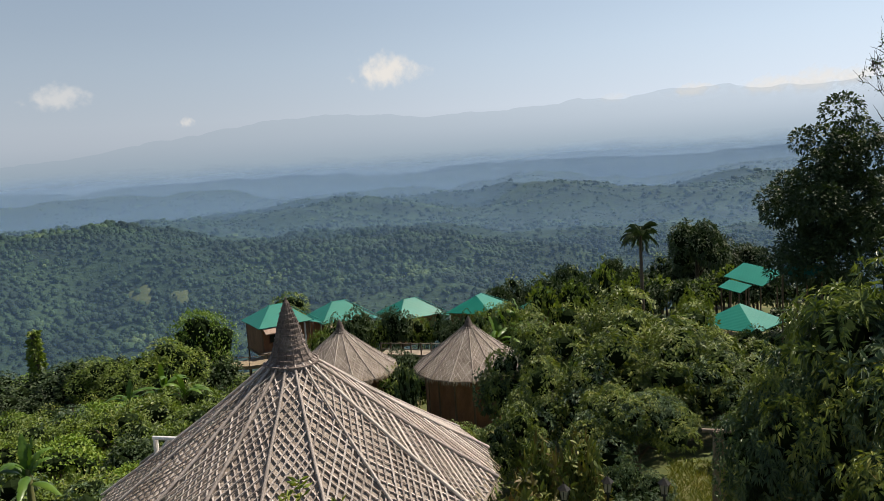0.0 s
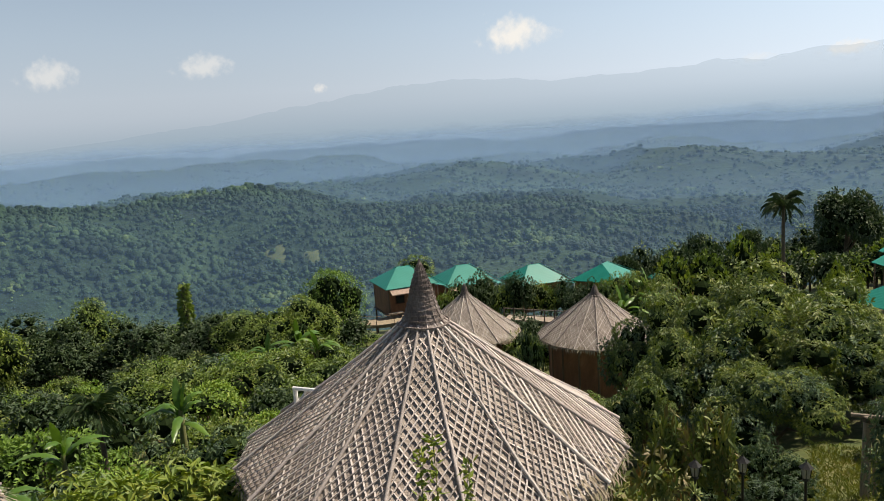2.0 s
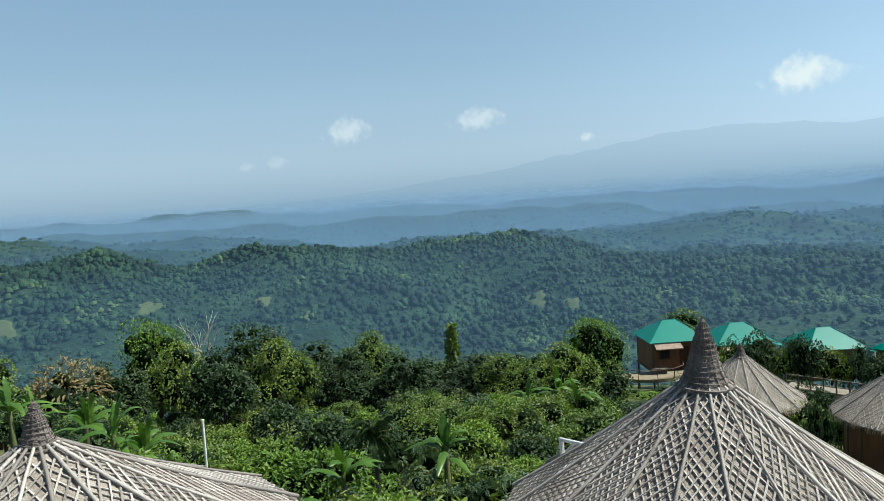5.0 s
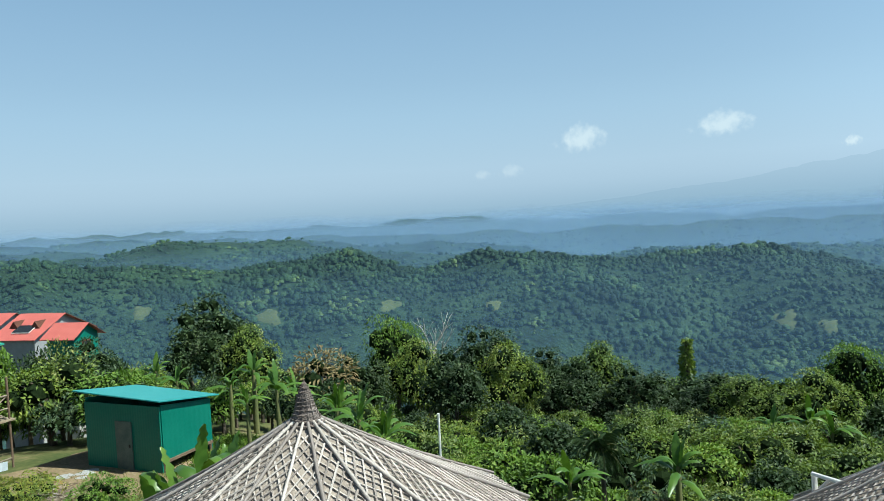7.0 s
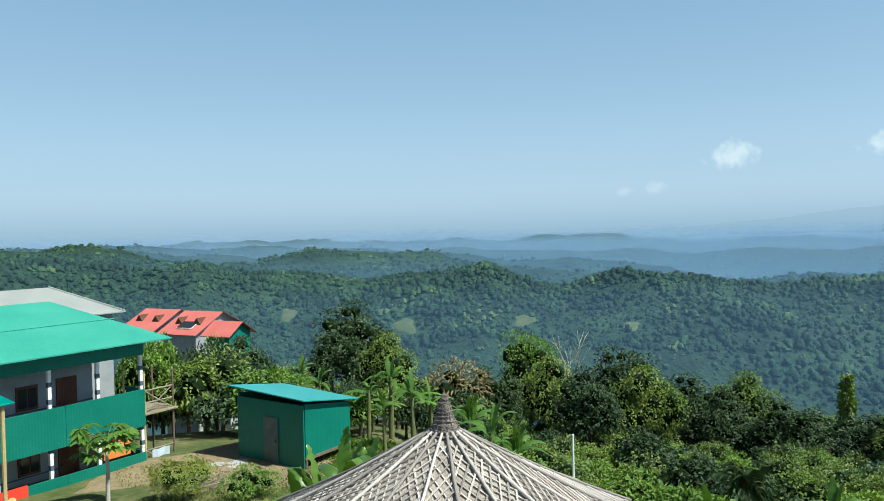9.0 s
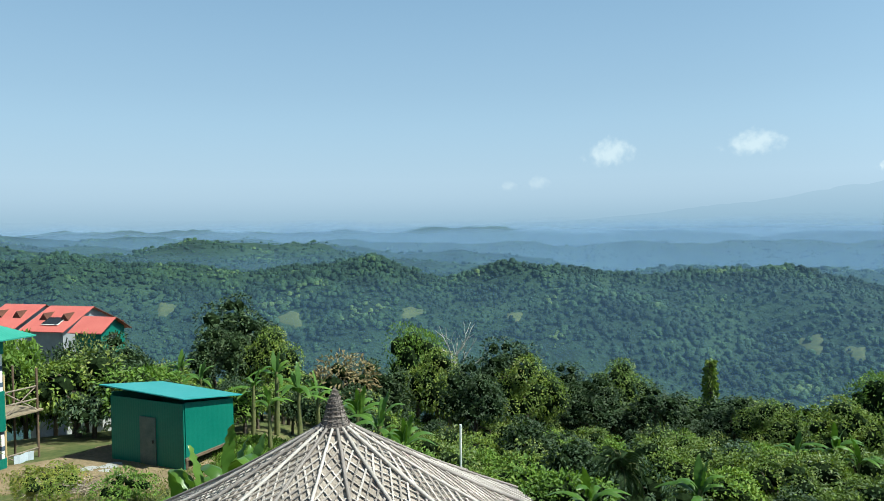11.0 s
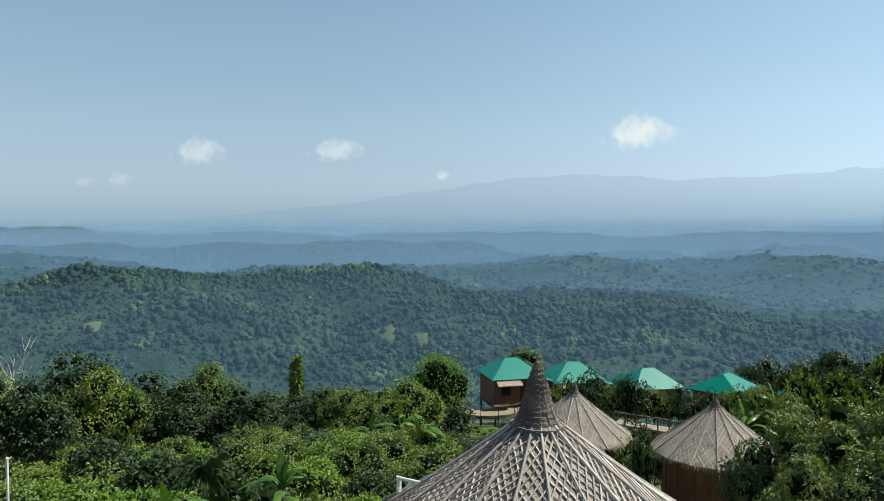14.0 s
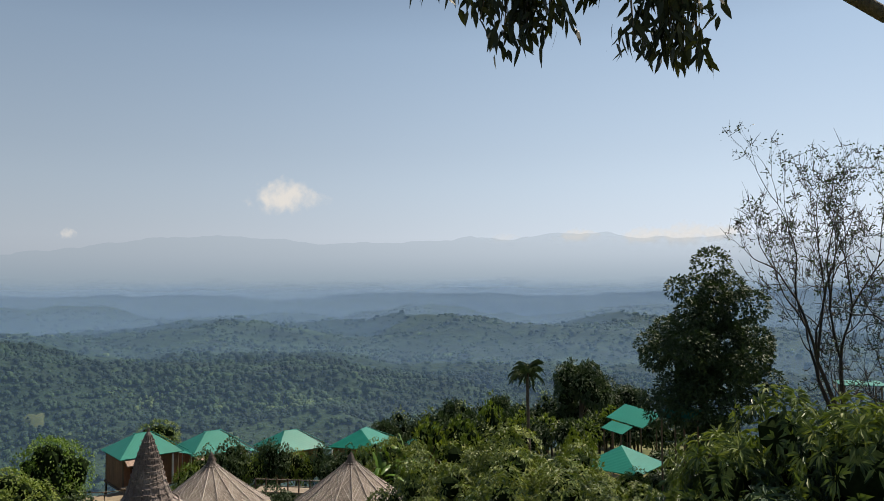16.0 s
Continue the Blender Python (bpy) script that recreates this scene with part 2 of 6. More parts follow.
ft.inputs["Scale"].default_value, ft.inputs["Detail"].default_value = 0.8, 5.0
fl.new(fc.outputs["Object"], ft.inputs["Vector"])
fb.inputs["Strength"].default_value, fb.inputs["Distance"].default_value = 1.0, 1.6
fl.new(ft.outputs["Fac"], fb.inputs["Height"])
fl.new(fb.outputs[0], fn["Principled BSDF"].inputs["Normal"])

# ---- mesh helpers ----
rng = np.random.default_rng(7)


def mesh_np(name, verts, faces, mats, idx=None, smooth=False):
    me = bpy.data.meshes.new(name)
    v, f = np.asarray(verts, dtype=np.float32), np.asarray(faces, dtype=np.int32)
    k = f.shape[1]
    me.vertices.add(len(v))
    me.vertices.foreach_set("co", v.ravel())
    me.loops.add(f.size)
    me.loops.foreach_set("vertex_index", f.ravel())
    me.polygons.add(len(f))
    me.polygons.foreach_set("loop_start", np.arange(0, f.size, k, dtype=np.int32))
    for m in mats if isinstance(mats, (list, tuple)) else [mats]:
        me.materials.append(m)
    if idx is not None:
        me.polygons.foreach_set("material_index", np.asarray(idx, dtype=np.int32))
    me.polygons.foreach_set("use_smooth", np.full(len(f), smooth))
    me.update(calc_edges=True)
    me.validate()
    return me


def thing(name, at, turn=0.0, label="", category="", group="", kind=""):
    ob = new(name)
    ob.empty_display_size = 0.2
    ob.matrix_world = pose(*at, 0, 0, turn)
    return tagged(ob, label, category, group, kind)


def part(name, bm, material, parent, label="", kind=""):
    """Links a bmesh or a mesh as one mesh object under a thing or a part, in the parent's frame."""
    if isinstance(bm, bmesh.types.BMesh):
        me = bpy.data.meshes.new(name)
        bm.to_mesh(me)
        bm.free()
        me.materials.append(material)
    else:
        me = bm
    ob = new(name, me)
    ob.parent = parent
    return tagged(ob, label, kind=kind)


def box(sx, sy, sz, at=(0, 0, 0), turn=(0, 0, 0), bevel=0.01, bm=None):
    """A bevelled box, its middle at the place given."""
    bm = bm or bmesh.new()
    made = bmesh.ops.create_cube(bm, size=1.0, matrix=pose(*at, *turn) @ Matrix.Diagonal((sx, sy, sz, 1)))
    if bevel:
        edges = {e for v in made["verts"] for e in v.link_edges}
        bmesh.ops.bevel(bm, geom=list(edges), offset=bevel, segments=1, affect="EDGES")
    return bm


def rod(a, b, r0, r1=None, n=8, bm=None):
    """A tapered round bar from a to b."""
    bm = bm or bmesh.new()
    a, b = Vector(a), Vector(b)
    q = (b - a).to_track_quat("Z", "Y").to_matrix().to_4x4()
    bmesh.ops.create_cone(bm, cap_ends=True, segments=n, radius1=r0, radius2=r0 if r1 is None else r1, depth=(b - a).length,
                          matrix=Matrix.Translation((a + b) / 2) @ q)
    return bm


def tube(points, radii, n=6):
    """A tube along points: vertices and quads."""
    p, r = np.asarray(points, float), np.asarray(radii, float)
    d = np.gradient(p, axis=0)
    d /= np.linalg.norm(d, axis=1)[:, None] + 1e-9
    ref = np.where(np.abs(d[:, 2:3]) > 0.9, np.array([[1.0, 0, 0]]), np.array([[0, 0, 1.0]]))
    u = np.cross(d, ref)
    u /= np.linalg.norm(u, axis=1)[:, None]
    w = np.cross(d, u)
    a = np.arange(n) * 2 * np.pi / n
    v = (p[:, None] + r[:, None, None] * (np.cos(a)[None, :, None] * u[:, None] + np.sin(a)[None, :, None] * w[:, None])).reshape(-1, 3)
    f = []
    for i in range(len(p) - 1):
        for k in range(n):
            f.append((i * n + k, i * n + (k + 1) % n, (i + 1) * n + (k + 1) % n, (i + 1) * n + k))
    return v, np.array(f)


def joined(pieces):
    """Several (vertices, faces) as one."""
    vs, fs, o = [], [], 0
    for v, f in pieces:
        vs.append(v)
        fs.append(np.asarray(f) + o)
        o += len(v)
    return np.concatenate(vs), np.concatenate(fs)


def ico(sub):
    bm = bmesh.new()
    bmesh.ops.create_icosphere(bm, subdivisions=sub, radius=1.0)
    v = np.array([x.co[:] for x in bm.verts])
    f = np.array([[x.index for x in q.verts] for q in bm.faces])
    bm.free()
    return v, f


ICO1, ICO2 = ico(1), ico(2)


RING5 = [(math.cos(k * 0.4 * math.pi), math.sin(k * 0.4 * math.pi)) for k in range(5)]
TUFT = (np.array([(0, 0, 0.88)] + [(0.78 * c, 0.78 * s, 0.6) for c, s in RING5] + [(c, s, -0.25) for c, s in RING5]),
        np.array([(0, 1 + k, 1 + (k + 1) % 5) for k in range(5)] + [(1 + k, 6 + k, 6 + (k + 1) % 5) for k in range(5)] + [(1 + k, 6 + (k + 1) % 5, 1 + (k + 1) % 5) for k in range(5)]))

# ---- ground ----
NEAR = {"left": ((0, 8, 12, 20, 28, 33, 39, 47, 70, 100, 200, 330, 420), (2.0, 1.8, 1.0, 0.3, -0.8, -0.9, -1.7, -4.2, -9.5, -20, -62, -120, -160)),
        "mid": ((0, 8, 12, 20, 30, 40, 60, 80, 110, 180, 300, 420), (2.0, 0.9, -0.3, -2.2, -4.4, -6.2, -9.2, -14, -26, -58, -115, -160)),
        "right": ((0, 8, 14, 20, 30, 45, 60, 80, 110, 180, 300, 420), (2.0, 1.4, 0.2, -1.0, -2.8, -5.2, -6.8, -9.5, -15, -42, -100, -155))}
CREST = ((-180, -95, -86, -81, -78, -75, -70, -64, -60, -55.6, -52.5, -49.5, -44.6, -41.8, -37.6, -29, -24.5, -20, -17.4, -13.5, -7, 0.5, 5, 12, 30, 60, 180),
         (-1.6, -1.3, -1.2, -2.1, -1.7, -2.4, -2.5, -3.3, -3.2, -2.8, -3.8, -4.5, -3.2, -3.6, -4.1, -3.9, -3.5, -3.9, -4.9, -5.9, -5.7, -5.5, -6.8, -7.2, -7.4, -6, -1.6))


def fbm(x, y, seed, octaves=4):
    """Smooth noise out of turned sine waves, for whole arrays."""
    g = np.random.default_rng(seed)
    out, amp = np.zeros_like(x), 1.0
    for o in range(octaves):
        for k in range(3):
            a, ph, s = g.uniform(0, 2 * np.pi), g.uniform(0, 6.28, 2), 2.0 ** o * g.uniform(0.8, 1.25)
            out += amp * np.sin(s * (x * np.cos(a) + y * np.sin(a)) + ph[0] + 0.8 * np.sin(s * 0.7 * (x * np.sin(a) - y * np.cos(a)) + ph[1])) / 3
        amp *= 0.5
    return out


def smooth(a, b, x):
    t = np.clip((x - a) / (b - a), 0, 1)
    return t * t * (3 - 2 * t)


def height(x, y):
    x, y = np.asarray(x, float), np.asarray(y, float)
    r, az = np.hypot(x, y), np.degrees(np.arctan2(x, y))
    wl_ = 1 - smooth(-66, -50, az)
    wr = smooth(4, 22, az)
    near = sum(w * np.interp(r, *NEAR[k]) for k, w in (("left", wl_), ("mid", (1 - wl_) * (1 - wr)), ("right", wr)))
    near = near + 0.25 * fbm(x / 6, y / 6, 3, 3) * smooth(8, 20, r) + 4 * fbm(x / 60, y / 60, 4, 3) * smooth(90, 200, r)
    crest = 8 + 950 * np.tan(np.radians(np.interp(az, *CREST))) - 7
    rise = smooth(0, 1, (r - 500) / 460) * (crest + 165) - 165
    spurs = 34 * (0.45 - np.abs(fbm(x / 125, y / 125, 12, 3))) + 15 * fbm(x / 90, y / 90, 11, 4)
    knolls = 13 * (0.4 - np.abs(fbm(x / 52, y / 52, 13, 3))) * smooth(520, 640, r)
    gully = knolls + spurs * smooth(480, 660, r) * (1 - 0.72 * smooth(840, 960, r))
    back = -140 + 22 * (0.35 - np.abs(fbm(x / 105, y / 105, 23, 3))) + 66 * (1 - np.abs(fbm(x / 310, y / 310, 21, 4))) + 24 * fbm(x / 800, y / 800, 22, 2) + 46 * (1 - smooth(-78, -38, az))
    fall = smooth(965, 1450, r)
    far = (rise + gully) * (1 - fall) + back * fall + (r > 2600) * (r - 2600) * 0.012
    t = smooth(330, 430, r)
    return near * (1 - t) + far * t


az_list = np.concatenate([np.arange(-108, 56, 0.6), np.arange(56, 252, 6.0)])
r_list = np.concatenate([[0.0, 1.0], np.geomspace(3, 60, 46), np.geomspace(62, 380, 40), np.arange(390, 1240, 9.0), np.geomspace(1250, 4780, 70)])
AA, RR = np.meshgrid(np.radians(az_list), r_list)
GX, GY = RR * np.sin(AA), RR * np.cos(AA)
GZ = height(GX, GY)
na, nr = len(az_list), len(r_list)
ii, kk = np.meshgrid(np.arange(nr - 1), np.arange(na), indexing="ij")
k2 = (kk + 1) % na
quads = np.stack([ii * na + kk, (ii + 1) * na + kk, (ii + 1) * na + k2, ii * na + k2], -1).reshape(-1, 4)[:, ::-1]
M_GROUND = noisy("ground_grass_soil", [(0.32, (0.035, 0.055, 0.016)), (0.48, (0.075, 0.09, 0.026)), (0.58, (0.13, 0.12, 0.05)), (0.7, (0.20, 0.155, 0.09))], 0.35, 0.95, 0.4, 3.0)
M_FARLAND = noisy("forest_floor", [(0.36, (0.0060, 0.0180, 0.0110)), (0.5, (0.0140, 0.0360, 0.0190)), (0.66, (0.0320, 0.0640, 0.0290))], 0.012, 0.95, 1.0, 0.16)
for node in M_FARLAND.node_tree.nodes:
    if node.bl_idname == "ShaderNodeBump":
        node.inputs["Distance"].default_value = 3.0
me = mesh_np("ground", np.stack([GX, GY, GZ], -1).reshape(-1, 3), quads, [M_GROUND, M_FARLAND], idx=(ii.reshape(-1) > np.searchsorted(r_list, 110)).astype(int), smooth=True)
tagged(new("ground", me), "grassy hillside falling to a wide forested valley", "ground", kind="structure")

# ---- forest on the far hills ----
def on_slope(az, el):
    """The distance at which the far hill's ground meets that angle of sight."""
    r = np.linspace(520, 1000, 200)
    a = np.radians(az)
    seen = np.degrees(np.arctan2(height(r * np.sin(a), r * np.cos(a)) - 8, r))
    return float(r[np.argmax(seen > el)])


CLEARINGS = [(az, on_slope(az, el), rad) for az, el, rad in ((-22.9, -8.9, 17), (-20.4, -9.2, 13), (-44.4, -7.4, 13), (-52.6, -7.0, 15), (-62, -7.2, 16), (-71, -6.0, 14), (-38.5, -4.9, 10))]


def forest(name, count, r0, r1, a0, a1, size, template, flat, seed, label):
    g = np.random.default_rng(seed)
    r = np.sqrt(g.uniform(r0 * r0, r1 * r1, count))
    a = np.radians(g.uniform(a0, a1, count))
    x, y = r * np.sin(a), r * np.cos(a)
    keep = fbm(x / 45, y / 45, seed + 5, 3) > -1.7
    for ca, cr, rad in CLEARINGS:
        c = polar(ca, cr)
        keep &= (np.hypot(x - c.x, y - c.y) > rad * 0.75) | (g.uniform(0, 1, count) < 0.12)
    x, y = x[keep], y[keep]
    n = len(x)
    s = (size[0] + (size[1] - size[0]) * g.uniform(0, 1, n) ** 2.2) * (1 + 0.3 * fbm(x / 60, y / 60, seed + 9, 3))
    v, f = template
    rot = g.uniform(0, 6.28, n)
    jit = 1 + g.uniform(-0.3, 0.24, (n, len(v)))
    vv = v[None] * jit[..., None]
    cx, sx = np.cos(rot)[:, None], np.sin(rot)[:, None]
    px = (vv[..., 0] * cx - vv[..., 1] * sx) * s[:, None] + x[:, None]
    py = (vv[..., 0] * sx + vv[..., 1] * cx) * s[:, None] + y[:, None]
    tall = s * g.uniform(flat[0], flat[1], n)
    pz = vv[..., 2] * tall[:, None] + (height(x, y) + tall * 0.55)[:, None]
    verts = np.stack([px, py, pz], -1).reshape(-1, 3)
    faces = (f[None] + (np.arange(n) * len(v))[:, None, None]).reshape(-1, 3)
    return tagged(new(name, mesh_np(name, verts, faces, M_FOREST, smooth=True)), label, "forest", kind="stuff")


forest("hill_forest", 7000, 430, 720, -104, 48, (0.9, 3.4), TUFT, (0.75, 1.3), 31, "dense green forest canopy on the hazy hill")
forest("hill_forest", 33000, 700, 1000, -104, 48, (0.9, 4.2), TUFT, (0.75, 1.35), 34, "dense green forest along the hazy hill crest")
forest("slope_forest", 2500, 170, 430, -104, 50, (0.9, 3.4), TUFT, (0.75, 1.3), 32, "dense forest on the slope below the resort")
forest("valley_forest", 16000, 1000, 1750, -104, 50, (1.6, 5.2), TUFT, (0.6, 1.0), 33, "distant rolling woodland in blue haze")
forest("valley_forest", 6500, 1750, 2900, -104, 50, (3.5, 9), TUFT, (0.5, 0.9), 35, "faint far woodland in blue haze")

M_MEADOW = noisy("meadow_grass", [(0.3, (0.042, 0.068, 0.03)), (0.7, (0.10, 0.118, 0.05))], 0.12, 0.95, 0.4, 0.6)
for ca, cr, rad in CLEARINGS:
    c0 = polar(ca, cr)
    gg = np.random.default_rng(int(cr))
    rr, tt = np.linspace(0, 1, 8), np.linspace(0, 2 * np.pi, 25)[:-1]
    edge = rad * 0.85 * (1 + 0.22 * np.sin(2 * tt + gg.uniform(0, 6)) + 0.2 * np.sin(3 * tt + gg.uniform(0, 6)) + 0.16 * np.sin(5 * tt + gg.uniform(0, 6)))
    vx, vy = c0.x + np.outer(rr, np.cos(tt) * edge), c0.y + np.outer(rr, np.sin(tt) * edge)
    vv = np.stack([vx, vy, height(vx, vy) + 1.2 - 2.4 * rr[:, None] ** 4], -1).reshape(-1, 3)
    ff = np.array([(i * 24 + k, (i + 1) * 24 + k, (i + 1) * 24 + (k + 1) % 24, i * 24 + (k + 1) % 24) for i in range(7) for k in range(24)])
    tagged(new("meadow", mesh_np("meadow", vv, ff, M_MEADOW, smooth=True)), "pale grassy clearing on the forested hill", "meadow", kind="structure")

# ---- haze, far mountains, clouds ----
def ring(name, r, z0, tops, a0, a1, step, lean=0.0):
    """An upright or leaning sheet along an arc, its upper edge by azimuth."""
    a = np.arange(a0, a1 + step / 2, step)
    ar = np.radians(a)
    lo = np.stack([r * np.sin(ar), r * np.cos(ar), np.full(len(a), z0)], -1)
    r1 = r + lean * (tops(a) - z0)
    hi = np.stack([r1 * np.sin(ar), r1 * np.cos(ar), tops(a)], -1)
    n = len(a)
    q = np.array([(i, i + 1, n + i + 1, n + i) for i in range(n - 1)])
    return np.concatenate([lo, hi]), q


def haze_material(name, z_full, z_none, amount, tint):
    """Haze put in as a tinted sheet: mostly clear, the rest scatters sun and sky, thinning out with height."""
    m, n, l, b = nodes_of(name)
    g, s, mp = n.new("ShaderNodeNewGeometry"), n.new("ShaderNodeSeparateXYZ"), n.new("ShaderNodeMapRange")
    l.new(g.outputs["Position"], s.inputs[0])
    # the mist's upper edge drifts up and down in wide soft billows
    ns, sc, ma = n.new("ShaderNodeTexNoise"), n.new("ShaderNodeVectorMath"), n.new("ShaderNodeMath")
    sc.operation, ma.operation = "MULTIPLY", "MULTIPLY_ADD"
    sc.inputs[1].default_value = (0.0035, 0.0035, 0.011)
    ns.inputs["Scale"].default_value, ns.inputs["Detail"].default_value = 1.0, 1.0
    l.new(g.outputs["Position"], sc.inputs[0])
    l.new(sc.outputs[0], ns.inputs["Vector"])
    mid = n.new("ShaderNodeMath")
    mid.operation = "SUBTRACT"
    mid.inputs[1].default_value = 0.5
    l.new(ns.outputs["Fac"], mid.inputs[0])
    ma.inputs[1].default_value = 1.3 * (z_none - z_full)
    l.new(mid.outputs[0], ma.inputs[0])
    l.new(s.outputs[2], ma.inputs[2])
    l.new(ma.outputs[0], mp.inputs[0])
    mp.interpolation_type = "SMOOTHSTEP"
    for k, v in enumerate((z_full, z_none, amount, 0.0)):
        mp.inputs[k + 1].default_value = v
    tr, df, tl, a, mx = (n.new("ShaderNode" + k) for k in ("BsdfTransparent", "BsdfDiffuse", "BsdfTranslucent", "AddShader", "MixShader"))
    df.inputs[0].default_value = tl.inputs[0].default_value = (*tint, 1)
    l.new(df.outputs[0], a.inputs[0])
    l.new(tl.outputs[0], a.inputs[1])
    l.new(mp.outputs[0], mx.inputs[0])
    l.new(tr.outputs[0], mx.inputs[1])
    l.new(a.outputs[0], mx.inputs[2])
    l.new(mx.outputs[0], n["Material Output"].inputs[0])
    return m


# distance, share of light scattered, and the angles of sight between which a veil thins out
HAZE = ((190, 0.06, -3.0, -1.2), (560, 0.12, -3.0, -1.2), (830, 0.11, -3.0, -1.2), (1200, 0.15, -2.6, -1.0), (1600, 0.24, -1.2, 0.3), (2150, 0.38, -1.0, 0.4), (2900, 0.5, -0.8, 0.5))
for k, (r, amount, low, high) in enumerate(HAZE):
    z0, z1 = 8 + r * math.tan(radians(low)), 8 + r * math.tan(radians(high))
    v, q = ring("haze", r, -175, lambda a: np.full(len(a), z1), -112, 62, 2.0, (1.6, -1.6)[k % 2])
    # veil colour imitates the haze: bluer close by, paler far off
    tagged(new("haze_veil", mesh_np("haze_veil", v, q, haze_material("haze", z0, z1, amount, Vector((0.100, 0.180, 0.300)).lerp((0.140, 0.206, 0.300), min(1, max(0, (r - 1000) / 1800)))))), "tinted veil sheet standing in for blue haze over the valley", "haze", kind="structure")


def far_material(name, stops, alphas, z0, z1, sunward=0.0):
    """Distance fading into the sky: haze painted as glowing colour and cover by height."""
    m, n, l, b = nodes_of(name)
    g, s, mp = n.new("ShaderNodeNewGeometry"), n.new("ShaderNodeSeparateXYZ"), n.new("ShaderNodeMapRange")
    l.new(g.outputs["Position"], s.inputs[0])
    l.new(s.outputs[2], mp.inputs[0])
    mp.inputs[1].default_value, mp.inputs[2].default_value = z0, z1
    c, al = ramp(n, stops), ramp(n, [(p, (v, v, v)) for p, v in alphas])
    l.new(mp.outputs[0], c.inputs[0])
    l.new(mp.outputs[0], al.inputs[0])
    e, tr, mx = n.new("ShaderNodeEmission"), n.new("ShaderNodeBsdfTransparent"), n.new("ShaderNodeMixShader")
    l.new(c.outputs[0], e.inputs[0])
    # brightening on the sun's side is put into the emission
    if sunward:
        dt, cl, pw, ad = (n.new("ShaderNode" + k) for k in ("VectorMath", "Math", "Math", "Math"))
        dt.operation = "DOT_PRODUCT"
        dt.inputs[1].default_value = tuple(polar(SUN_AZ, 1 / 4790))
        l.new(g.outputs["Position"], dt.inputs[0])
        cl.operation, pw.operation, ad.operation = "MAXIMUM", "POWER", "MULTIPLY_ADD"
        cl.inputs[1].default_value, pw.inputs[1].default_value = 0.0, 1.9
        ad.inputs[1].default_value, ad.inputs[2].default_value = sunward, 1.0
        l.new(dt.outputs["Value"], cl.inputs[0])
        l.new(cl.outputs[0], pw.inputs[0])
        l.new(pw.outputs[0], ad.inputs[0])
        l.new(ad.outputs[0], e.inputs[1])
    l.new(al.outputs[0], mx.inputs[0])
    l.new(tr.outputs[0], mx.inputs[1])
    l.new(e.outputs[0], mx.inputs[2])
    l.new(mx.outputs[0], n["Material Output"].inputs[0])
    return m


def mountain_tops(a):
    el = np.interp(a, (-112, -75, -55, -40, -33, -26, -20, -15.5, -11.9, -8.7, -6, -3.3, -0.7, 6.7, 9.5, 11, 14.3, 16.5, 17.6, 21.8, 23, 30, 40, 62),
                   (-0.7, -0.6, -0.3, 0.2, 0.8, 1.5, 2.4, 3.0, 3.5, 3.8, 3.4, 3.5, 3.1, 3.25, 3.4, 3.7, 3.3, 3.7, 3.95, 3.8, 3.4, 3.5, 3.2, 2.6))
    el = el + 0.12 * fbm(a / 1.6, a * 0, 41, 5) + 0.12 * np.abs(fbm(a / 0.6, a * 0, 42, 4)) - 0.08
    return 8 + 4700 * np.tan(np.radians(el))


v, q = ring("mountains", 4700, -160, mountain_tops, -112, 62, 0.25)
# the haze over the mountains is painted into their own glow
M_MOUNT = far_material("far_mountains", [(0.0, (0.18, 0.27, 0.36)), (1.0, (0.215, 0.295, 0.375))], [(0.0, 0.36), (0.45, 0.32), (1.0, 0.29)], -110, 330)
tagged(new("backdrop", mesh_np("backdrop", v, q, M_MOUNT)), "mountain range backdrop with faint blue haze painted in", "mountains", kind="structure")
# a glowing sheet paints the haze band above the far plain
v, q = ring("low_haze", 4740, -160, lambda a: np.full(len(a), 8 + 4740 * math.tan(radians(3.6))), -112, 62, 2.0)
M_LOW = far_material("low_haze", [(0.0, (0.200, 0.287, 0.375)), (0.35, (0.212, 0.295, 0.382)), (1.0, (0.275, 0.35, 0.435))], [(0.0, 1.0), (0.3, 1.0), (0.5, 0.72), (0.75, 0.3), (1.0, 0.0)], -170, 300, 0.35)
tagged(new("backdrop", mesh_np("backdrop", v, q, M_LOW)), "glowing backdrop sheet painted as blue haze over the plain", "haze", kind="structure")
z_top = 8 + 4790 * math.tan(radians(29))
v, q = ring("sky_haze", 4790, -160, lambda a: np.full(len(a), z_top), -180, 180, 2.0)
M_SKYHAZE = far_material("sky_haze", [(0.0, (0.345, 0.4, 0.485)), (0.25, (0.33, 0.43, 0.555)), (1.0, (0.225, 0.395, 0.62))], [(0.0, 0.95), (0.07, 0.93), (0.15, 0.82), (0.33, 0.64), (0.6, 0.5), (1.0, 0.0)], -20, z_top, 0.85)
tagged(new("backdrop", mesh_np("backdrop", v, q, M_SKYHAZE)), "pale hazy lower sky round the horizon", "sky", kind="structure")


